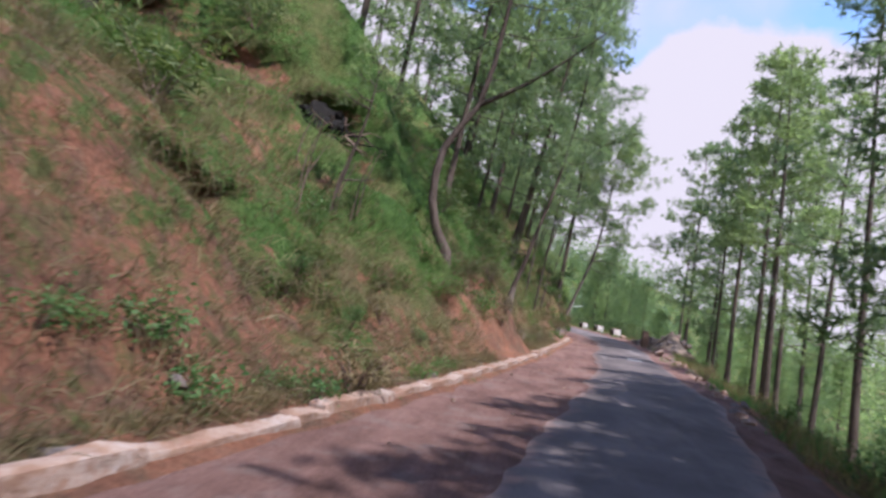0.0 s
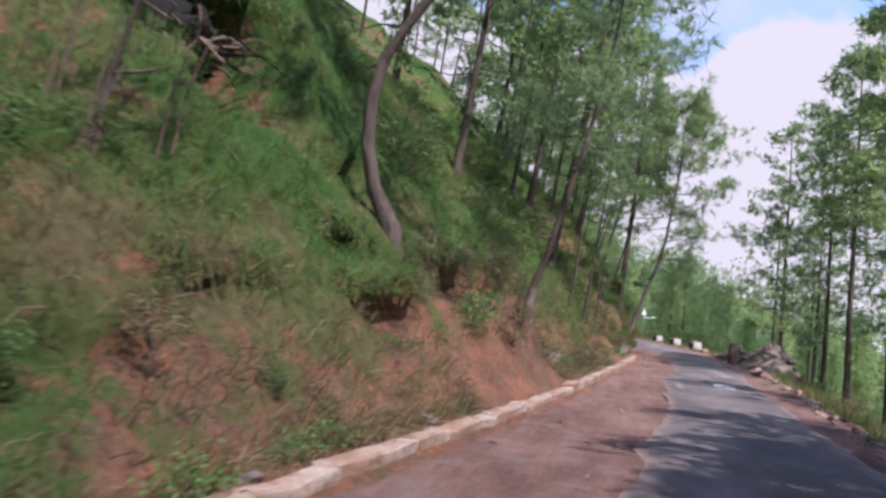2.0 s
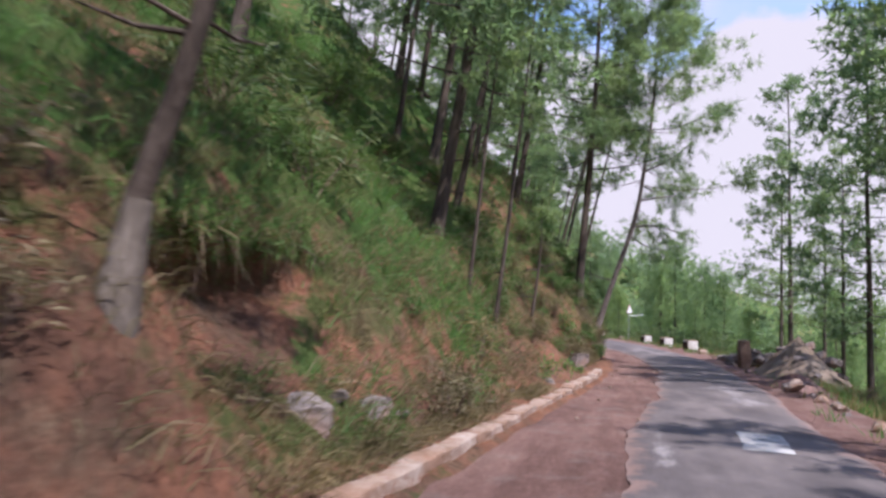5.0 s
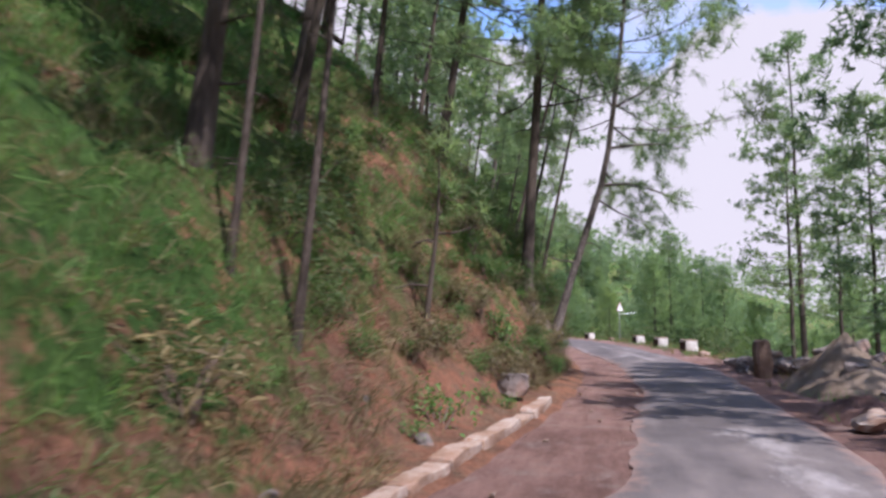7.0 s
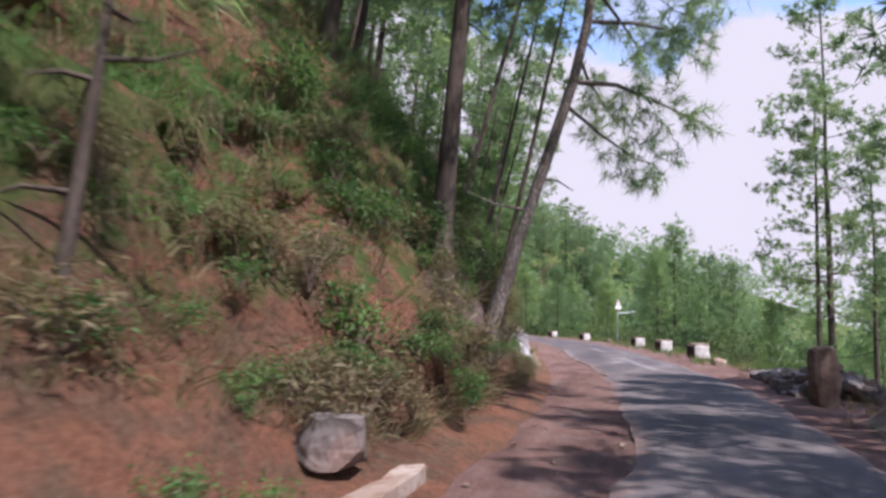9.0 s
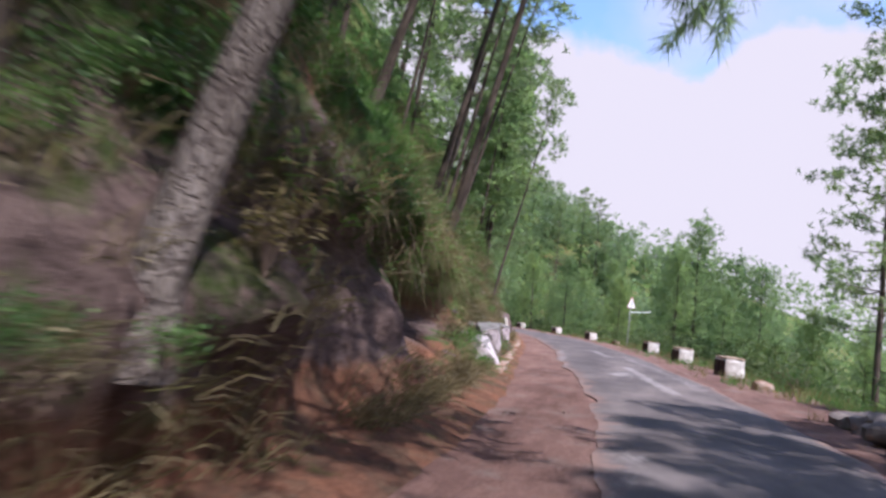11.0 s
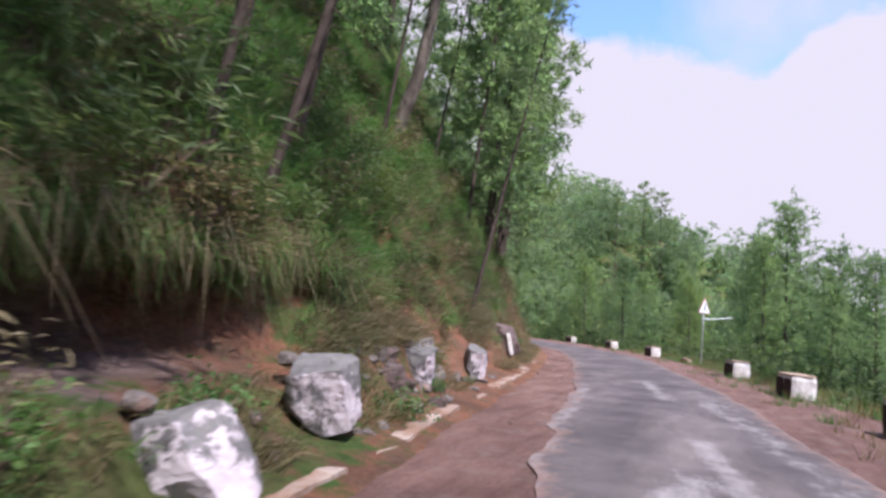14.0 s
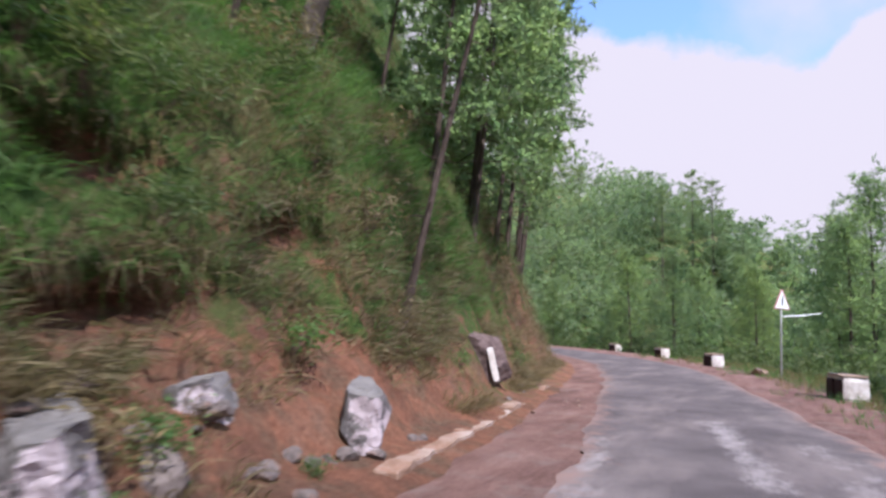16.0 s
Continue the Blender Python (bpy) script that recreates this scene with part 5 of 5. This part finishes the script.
# ---- parapet blocks ----
def parapet_block(x, y, turn, label, length=1.25, depth=0.52, height=0.6, seed=1):
    """Masonry block with a slab on top, limewashed ends and two dark painted bays facing the road. Origin at its near road-side corner."""
    r = np.random.default_rng(seed)
    ob = thing("parapet_block", label, "parapet block", pose(x, y, -0.06, 0, 0, turn), "parapet blocks")
    me = rough_box(r, depth, length, height, (5,), 0.022, 0.03)
    me.materials.append(LIME)
    part("body", me, ob, "flaking whitewashed masonry", pose(depth / 2, length / 2, 0))
    me = rough_box(r, depth + 0.01, length + 0.01, 0.05, (5,), 0.014, 0.06)
    me.materials.append(COPING)
    part("coping", me, ob, "earth-stained mortar top", pose(depth / 2, length / 2, height - 0.012))
    for k in range(2):
        me = rough_box(r, 0.05, length * 0.4, height * 0.86, (3,), 0.012, 0.04)
        me.materials.append(BAY)
        part("dark_bay", me, ob, "dark brown painted bay", pose(-0.012, length * (0.25 + 0.47 * k), height * 0.02))
    return ob


def tangent(x, y):
    s, _ = along(x, y)
    _, q = edge_at(s)
    return math.degrees(math.atan2(q[1], q[0]))


for k, (x, y, size) in enumerate([(5.62, 55.7, 1.0), (4.78, 62.3, 1.0), (3.82, 69.5, 1.0), (0.1, 84.8, 1.0), (-8.2, 104.8, 1.0), (-3.4, 94.5, 0.9)]):
    parapet_block(x, y, tangent(x, y), "whitewashed masonry parapet block with dark bays by the drop", 1.3 * size, 0.55, 0.6, 500 + k)
loose_stone(2.05, 79.3, -0.05, 0.75, "pale rock between the parapet blocks", "edging stones", PALE_STONES, "edging_stone")
loose_stone(5.9, 51.6, -0.08, 0.6, "pale upright stone beyond the rubble", "edging stones", PALE_STONES, "edging_stone")

# ---- warning sign ----
SIGN_WHITE, SIGN_RED, SIGN_DARK, STEEL = plain("sign_white", (0.78, 0.79, 0.82), 0.4, 0, 0.1), plain("sign_red", (0.5, 0.25, 0.24), 0.5, 0, 0.3), plain("sign_dark", (0.05, 0.06, 0.1), 0.5), plain("grey_steel", (0.35, 0.35, 0.34), 0.5, 0.5, 0.3)


def prism(points, depth):
    n = len(points)
    v = [(x, -depth / 2, z) for x, z in points] + [(x, depth / 2, z) for x, z in points]
    f = [tuple(range(n)), tuple(range(2 * n - 1, n - 1, -1))] + [(i, i + n, (i + 1) % n + n, (i + 1) % n) for i in range(n)]
    return v, f


sign = thing("warning_sign", "white triangular warning sign on a thin steel post", "road sign", pose(2.8, 78.4, ground(2.8, 78.4) - 0.1, 0, 1.5, 46))
gz = ground(2.8, 78.4) - 0.1
v, f = tube([(0, 0.04, 0), (0, 0.04, 1.5), (0, 0.04, 3.1 - gz)], [0.035] * 3, 8, True)
part("post", mesh_from("post", v, f, STEEL, True), sign, "thin grey post")
top = 3.16 - gz
v, f = prism([(-0.38, top - 0.72), (0.38, top - 0.72), (0.04, top), (-0.04, top)], 0.02)
plate = part("plate", mesh_from("plate", v, f, SIGN_RED), sign, "faded triangular border")
v, f = prism([(-0.32, top - 0.685), (0.32, top - 0.685), (0, top - 0.06)], 0.012)
part("face", mesh_from("face", v, f, SIGN_WHITE), plate, "white face", pose(0, -0.014, 0))
v, f = prism([(-0.035, top - 0.6), (0.035, top - 0.6), (0.05, top - 0.3), (0.02, top - 0.2), (-0.03, top - 0.35)], 0.008)
part("symbol", mesh_from("symbol", v, f, SIGN_DARK), plate, "dark upright symbol", pose(0, -0.024, 0))
v, f = tube([(0.05, 0.0, top - 0.98), (0.6, -0.3, top - 0.92), (1.2, -0.6, top - 0.8)], [0.03, 0.026, 0.015], 6, True)
part("bracket", mesh_from("bracket", v, f, SIGN_WHITE, True), sign, "pale bent side bracket")

# ---- road markings ----
def marking(s0, s1, d0, d1, label, seed, lift=0.043, paint=ROAD_PAINT):
    ss = np.arange(s0, s1, 0.12)
    wild = 0.04
    w = wild * fbm(ss / 0.3, 0 * ss, 3, seed)
    w2 = wild * fbm(ss / 0.3, 0 * ss + 9, 3, seed + 5)
    t = (ss - s0) / (s1 - s0)
    a, b = d0[0] + (d0[1] - d0[0]) * t + w, d1[0] + (d1[1] - d1[0]) * t + w2
    me, _ = ribbon("road_marking", ss, a, b, 7, lift, paint)
    tagged(new("road_marking", me), label, "road marking", "road markings", "structure")


_s0, _d0 = along(2.87, 23.1)
marking(_s0, _s0 + 1.35, (_d0, _d0), (_d0 + 0.48, _d0 + 0.48), "broad white painted dash on the asphalt", 3)

# tall young pines standing out beyond the bend, and a clump on the rise
for x, y, size in [(8.6, 100.5, 1.5), (11.8, 99.0, 1.2), (6.4, 92.0, 1.0), (13.5, 96.0, 1.15), (7.0, 104.0, 1.3)]:
    plant(BUSHY, int(10 * x), LABEL_YOUNG, "young pines beyond the bend", x, y, 31 * x, size)
for x, y, size, lean in [(-9.6, 85.0, 1.0, 7), (-8.3, 81.0, 0.82, 6), (-12.5, 92.0, 0.95, 4)]:
    plant(OPEN, int(-y), "tall open pine on the inside of the bend", "pines at the bend", x, y, 25 * y, size, lean, 0)
for x, y, size in [(-3.0, 141.0, 0.74), (-5.6, 143.0, 0.76), (0.5, 139.0, 0.45), (-9.0, 140.0, 0.75)]:
    plant(OPEN, int(10 - x), "tall flat-topped pine on the rise beyond the bend", "pines on the rise", x, y, 40 * x, size)

# ---- undergrowth ----
def shrub_meshes(seed, radius, height, count, leaf, mat, long=1.0):
    """Stems and a loose mass of leaves, open and uneven."""
    rng = np.random.default_rng(seed)
    pieces, centres = [], []
    for k in range(9):
        a, r = rng.uniform(0, 6.28), radius * rng.uniform(0.3, 1)
        tip = Vector((math.cos(a) * r, math.sin(a) * r, height * rng.uniform(0.5, 1)))
        mid = tip * 0.5 + Vector((0, 0, 0.12 * height))
        pieces.append(tube([(0, 0, -0.1), mid, tip], [0.014, 0.009, 0.003], 4))
        for j in range(count // 9):
            q = rng.uniform(0.3, 1.1)
            centres.append(np.array(mid.lerp(tip, q)) + rng.normal(0, 0.16 * radius + 0.04, 3))
    c = np.array(centres)
    n = len(c)
    d = rng.normal(0, 1, (n, 3)) * (1, 1, 0.5) + (0, 0, 0.25)
    d /= np.linalg.norm(d, axis=1, keepdims=True)
    side = np.cross(d, rng.normal(0, 1, (n, 3)))
    side /= np.linalg.norm(side, axis=1, keepdims=True)
    ln = leaf * rng.uniform(0.6, 1.3, (n, 1))
    w = ln * 0.28 / long
    v = np.stack([c, c + d * ln * 0.5 + side * w, c + d * ln - (0, 0, 0.02), c + d * ln * 0.5 - side * w], 1).reshape(-1, 3)
    wv, wf = merged(pieces)
    return mesh_from("woody_stem", wv, wf, ROOTS), mesh_from("foliage", v, np.arange(len(v)).reshape(-1, 4), mat)


SHRUBS = [shrub_meshes(601 + k, 0.5, 0.55, 620, 0.066, WEED) for k in range(3)]
HERBS = [shrub_meshes(611 + k, 0.32, 0.26, 380, 0.055, GREEN_GRASS) for k in range(3)]
BIG_SHRUBS = [shrub_meshes(621 + k, 0.85, 0.8, 760, 0.22, BUSH, 4.0) for k in range(3)]
DRY = [shrub_meshes(631 + k, 0.4, 0.5, 380, 0.11, DRY_GRASS, 3.0) for k in range(2)]


CLEAR = [(-0.21, 48.06), (0.0, 47.4), (-0.58, 50.35), (-0.3, 49.6), (-1.3, 53.4), (-1.2, 52.8), (-1.5, 57.4), (-1.35, 56.8), (-1.8, 55.6), (-2.5, 63.3), (-2.3, 62.7)]  # round the bigger rocks


def shrub(kind, label, group, x, y, size, z=None):
    s, d = along(x, y)
    if d < 0 and (hollow(s, ground(x, y)) > 0.35 or any((x - a) ** 2 + (y - b) ** 2 < 0.36 for a, b in CLEAR)):
        return None
    a, b = kind[int(rng.integers(len(kind)))]
    ob = thing("shrub", label, "shrub", Matrix.Translation((x, y, (ground(x, y) if z is None else z) - 0.03)) @ Matrix.Rotation(rng.uniform(0, 6.28), 4, "Z") @ Matrix.Scale(size, 4), group)
    part("woody_stem", a, ob)
    part("foliage", b, ob)
    return ob


rng = np.random.default_rng(88)
for x, y, size in [(-3.3, 8.9, 0.6), (-2.0, 16.2, 0.7), (0.2, 37.2, 0.8), (-0.6, 39.6, 0.9), (-1.2, 40.2, 1.0), (-1.9, 51.2, 0.9), (-2.2, 52.3, 1.0), (-2.5, 53.4, 0.9), (-2.9, 55.0, 1.0), (-3.2, 56.6, 0.9), (-2.4, 49.6, 0.9), (-3.0, 51.0, 1.1), (-3.6, 58.4, 0.9), (-3.9, 54.4, 1.1), (-2.0, 47.8, 0.8)]:
    shrub(BIG_SHRUBS, "dark green bush growing on the steep bank", "bushes on the bank", x, y, size * 0.75)
# bushes and weeds on the bank, some added to darken spots that lie in shade: x, y, size
for x, y, size in [(-0.6, 28.3, 0.6), (-0.8, 28.8, 0.7), (-1.5, 30.0, 0.9), (-2.7, 32.3, 0.9), (-1.1, 28.5, 0.8), (0.5, 36.2, 0.7), (0.3, 36.7, 0.7),
                   (-1.4, 47.8, 0.8), (-1.2, 48.4, 0.7), (-1.7, 50.0, 0.8), (-3.3, 53.4, 0.9), (-2.9, 53.9, 0.9), (-3.5, 55.4, 0.9), (-3.0, 55.9, 0.8), (-1.75, 52.7, 0.6), (-1.65, 52.2, 0.6),
                   (-2.4, 55.5, 0.6), (-3.1, 58.4, 0.8), (-2.9, 16.2, 1.0), (-4.2, 7.7, 0.5), (-3.9, 10.8, 0.5)]:
    shrub(BIG_SHRUBS, "dark leafy bush on the steep bank", "bushes on the bank", x, y, size * 0.8)
for x, y, size in [(-3.93, 9.8, 0.75), (-3.75, 9.6, 0.5), (0.8, 36.0, 0.4), (0.7, 36.3, 0.45), (-0.3, 28.6, 0.5), (-2.1, 11.3, 0.4), (-2.7, 9.1, 0.5), (-2.6, 8.7, 0.4), (-3.4, 8.5, 0.5), (-1.1, 56.1, 0.3), (-0.2, 49.2, 0.4), (1.15, 35.8, 0.4), (-0.2, 30.0, 0.4)]:
    shrub(SHRUBS, "fresh green weed sprouting from the bank", "weeds along the bank", x, y, size)
for k in range(56):
    s, u = rng.uniform(2, 72), rng.uniform(1.4, 9)
    if 9.5 < s < 18 and u < 5:
        continue
    x, y = place_by(s, -u)
    shrub(BIG_SHRUBS if rng.uniform() < 0.35 else SHRUBS, "green bush growing on the steep bank", "bushes on the bank", x, y, rng.uniform(0.6, 1.15))
for k in range(75):
    s, u = rng.choice([rng.uniform(2, 34), rng.uniform(44, 68)]), rng.uniform(0.2, 1.5)
    x, y = place_by(s, -u)
    shrub(HERBS if rng.uniform() < 0.6 else DRY, "low leafy weed on the red soil", "weeds along the bank", x, y, rng.uniform(0.6, 1.3))
for k in range(34):
    s = rng.uniform(8, 74)
    x, y = place_by(s, float(road_width(s)) + rng.uniform(-0.1, 2.5))
    shrub(SHRUBS if rng.uniform() < 0.6 else DRY, "scrubby weed at the lip of the drop", "weeds by the drop", x, y, rng.uniform(0.5, 1.1))


# weeds along the foot of the long hollow
for s in np.arange(43.4, 49.2, 0.2):
    x, y = place_by(s, -rng.uniform(0.22, 0.85))
    shrub([HERBS, DRY, HERBS, DRY][int(rng.integers(4))], "low weed at the foot of the hollow bank", "weeds along the bank", x, y, rng.uniform(0.35, 0.65))

# dry tufts high on the slope
for k in range(46):
    s, u = rng.uniform(42, 66), rng.uniform(1.6, 6)
    x, y = place_by(s, -u)
    shrub(DRY, "dry brown tuft on the grassy slope", "dry tufts on the slope", x, y, rng.uniform(0.8, 1.4))

# growth on the bank before the leaning pine
for k in range(30):
    s, u = rng.uniform(30.5, 36), rng.uniform(0.25, 1.9)
    x, y = place_by(s, bulge(s) * np.clip(u - 0.2, 0, 1) - u)
    kind = [HERBS, DRY, DRY, HERBS, DRY][int(rng.integers(5))]
    shrub(kind, "scrubby growth on the red bank", "weeds along the bank", x, y, rng.uniform(0.5, 0.9) * (0.55 if kind is BIG_SHRUBS else 1))
# bushes added to darken the sunlit soil beside the hollow
for s, u in [(47.6, 1.4), (48.3, 1.35), (49.0, 1.3)]:
    x, y = place_by(s, -u)
    shrub(BIG_SHRUBS, "dark leafy bush on the steep bank", "bushes on the bank", x, y, 0.55)

# dense growth on and under the lip where the scaly pine stands
for k in range(64):
    s, u = rng.uniform(34.6, 38.6), rng.uniform(0.1, 3.4)
    if 0.7 < u < 1.3 and s > 36.2:
        continue
    x, y = place_by(s, bulge(s) * np.clip(u - 0.1, 0, 1) - u)
    kind, label = [(HERBS, "low leafy weed on the shaded bank"), (SHRUBS, "dark green weed on the shaded bank"), (DRY, "dry brown tuft on the shaded bank")][k % 3]
    shrub(kind, label, "weeds along the bank", x, y, rng.uniform(0.5, 0.85) * (0.55 if u < 1.3 else 1))

# turf and dry grass hanging over the hollows
def fringe(seed, count, mat, length, width):
    rng = np.random.default_rng(seed)
    p_all, q_all, l_all = [], [], []
    for c, half, depth, lo, hi in HOLLOWS:
        n = int(count * half * (0.35 if 37 < c < 42 else (1.7 if mat is DRY_GRASS else 3.4) if 44 < c < 53 else 1.0 if hi < 3 else 0.6))
        s = rng.uniform(c - half * 0.95, c + half * 0.95, n)
        u_try = np.linspace(0.05, 7, 120)
        hb = bank(s[:, None], u_try[None])
        want = hi + ragged(s, c) + rng.uniform(-0.2, 0.22, n)
        u = u_try[np.argmin(np.abs(hb - want[:, None]), 1)]
        p, q = hill_point(s, u)
        p_all.append(p)
        q_all.append(q)
        l_all.append(np.full(n, 1.9 if 42 < c < 53 else 1.0))
    p, q = np.concatenate(p_all), np.concatenate(q_all)
    m = len(p)
    p = p + rng.normal(0, 0.05, (m, 3))
    out = np.stack([q[:, 0], q[:, 1], np.zeros(m)], -1)
    d = out * rng.uniform(0.3, 1.0, (m, 1)) + rng.normal(0, 0.25, (m, 3)) + (0, 0, 0.25)
    d /= np.linalg.norm(d, axis=1, keepdims=True)
    ln = length * rng.uniform(0.25, 1.5, (m, 1)) * (np.concatenate(l_all) * (1 + 0.6 * vnoise(p[:, 1] * 2.2, p[:, 2] * 2.2, 63)))[:, None]
    side = np.cross(d, rng.normal(0, 1, (m, 3)))
    side /= np.linalg.norm(side, axis=1, keepdims=True)
    w = width * rng.uniform(0.6, 1.4, (m, 1))
    mid = p + d * ln * 0.4
    tip = mid + out * ln * 0.12 - np.array([0, 0, 1]) * ln * 0.7 + rng.normal(0, 0.2, (m, 3)) * ln
    v = np.stack([p - side * w, p + side * w, mid + side * w, mid - side * w, tip], 1)
    k = np.arange(m)[:, None] * 5
    tri = np.concatenate([k + np.array([0, 1, 2]), k + np.array([0, 2, 3]), k + np.array([3, 2, 4])], 0)
    return mesh_from("grass", v.reshape(-1, 3), tri, mat)


tagged(new("grass", fringe(3, 260, DRY_GRASS, 0.36, 0.005)), "dead grass hanging over the washed-out hollows", "grass", kind="stuff")
tagged(new("grass", fringe(4, 200, GREEN_GRASS, 0.24, 0.0055)), "green turf drooping over the washed-out hollows", "grass", kind="stuff")

# roots hanging in the hollows
for k in range(64):
    c, half, depth, lo, hi = HOLLOWS[[3, 1, 4, 4, 3, 0][k % 6]]
    s = c + rng.uniform(-0.8, 0.8) * half
    u_try = np.linspace(0.05, 5, 90)
    u = u_try[np.argmin(np.abs(bank(s, u_try) - (hi + ragged(np.array([s]), c)[0] - 0.1)))]
    p, q = hill_point(np.array([s]), np.array([u]))
    p, q = p[0], q[0]
    ln, wander = rng.uniform(0.25, 0.8), Vector((0, 0, 0))
    pts = [Vector(p)]
    for step in range(1, 9):
        wander += Vector((rng.normal(0, 0.03), rng.normal(0, 0.045), 0))
        pts.append(Vector(p) + Vector((q[0] * 0.1, q[1] * 0.1, 0)) + wander - Vector((0, 0, ln * step / 8)))
    v, f = tube(pts, [0.005 - 0.0004 * i for i in range(9)], 4)
    tagged(new("hanging_root", mesh_from("hanging_root", v, f, ROOTS, True)), "thin bare root dangling from the overhanging turf", "root", "hanging roots")

# stump with torn roots on the slope above the road; a black core paints in the hole's darkness
stump = thing("root_hole_stump", "stump with torn roots, its dark hole put in as black", "stump", pose(-4.85, 13.1, 4.0))
part("stump_core", rock_mesh(701, (1.1, 1.4, 1.2), HOLE_BLACK, 14, 0.2), stump, "black core for the dark of the hole", pose(-0.3, 0, 0.1, 0, -15, 0))
for k in range(30):
    a, ln = rng.uniform(0, 6.28), rng.uniform(0.6, 1.3)
    pts = [Vector((0, 0, 0.3))]
    way = Vector((math.cos(a), math.sin(a), rng.uniform(-0.3, 0.8))).normalized()
    for q in (0.35, 0.6, 0.8, 1.0):
        pts.append(Vector((0, 0, 0.3)) + way * (ln * q) + Vector((rng.normal(0, 0.06), rng.normal(0, 0.06), rng.normal(0, 0.06) - 0.12 * q * q)))
    v, f = tube(pts, [0.035, 0.026, 0.019, 0.012, 0.005], 5)
    part("root", mesh_from("root", v, f, ROOTS if k % 3 else HOLE_BLACK, True), stump)

# dry stalks by the upper hollow, and fallen wood
for k in range(8):
    x, y = -4.0 + rng.normal(0, 0.45), 11.0 + rng.normal(0, 0.8)
    z = ground(x, y)
    h = rng.uniform(0.7, 1.5)
    v, f = tube([(0, 0, -0.1), (0.06 * h, rng.normal(0, 0.03), 0.5 * h), (0.22 * h, rng.normal(0, 0.08), h)], [0.016, 0.013, 0.006], 5)
    ob = new("dry_stalk", mesh_from("dry_stalk", v, f, ROOTS, True))
    ob.matrix_basis = Matrix.Translation((x, y, z))
    tagged(ob, "dead upright stalk on the grassy slope", "stalk", "dry stalks")
v, f = tube([(0, 0, 0), (0.9, 0.4, -0.5), (1.9, 0.9, -1.2)], [0.12, 0.11, 0.09], 8, True)
ob = tagged(new("fallen_log", mesh_from("fallen_log", v, f, BARK, True)), "fallen log lying across the upper slope", "log")
ob.matrix_basis = Matrix.Translation((-7.8, 40.0, ground(-7.8, 40.0) + 0.15))

# brush under the trees beyond the bend
def brush(seed, count):
    rng = np.random.default_rng(seed)
    vs, fs, k = [], [], 0
    for _ in range(count):
        s, r = rng.uniform(52, 150), 0.8 + 40 * rng.uniform(0, 1) ** 2
        x, y = place_by(s, float(road_width(s)) + r)
        z, h, n = ground(x, y), rng.uniform(0.5, 1.7), 16
        c = np.array([x, y, z]) + rng.normal(0, 0.45, (n, 3)) * (1, 1, 0) + np.stack([0 * np.arange(n), 0 * np.arange(n), h * rng.uniform(0.1, 1, n)], -1)
        v, f = needle_tufts(rng, c, np.tile([0, 0, 0.6], (n, 1)), 8, 0.42, 0.06)
        vs.append(v)
        fs.append(f + k)
        k += len(v)
    return mesh_from("brush", np.concatenate(vs), np.concatenate(fs), BRUSH)


tagged(new("brush", brush(12, 560)), "low green brush under the pines beyond the road", "brush", kind="stuff")

# broken stones strewn below the painted slab
RED_STONES = [rock_mesh(460 + k, (1, 0.8, 0.65), MAUVE_ROCK, 9, 0.06, None, 2) for k in range(4)]
rng = np.random.default_rng(31)
for k in range(16):
    s, u = rng.normal(54.0, 0.9), rng.uniform(0.15, 1.15)
    x, y = place_by(s, -u)
    loose_stone(x, y, ground(x, y) - 0.03, rng.uniform(0.14, 0.36), "dark broken stone strewn below the painted slab", "stones below the slab", STONES if k % 3 else RED_STONES)
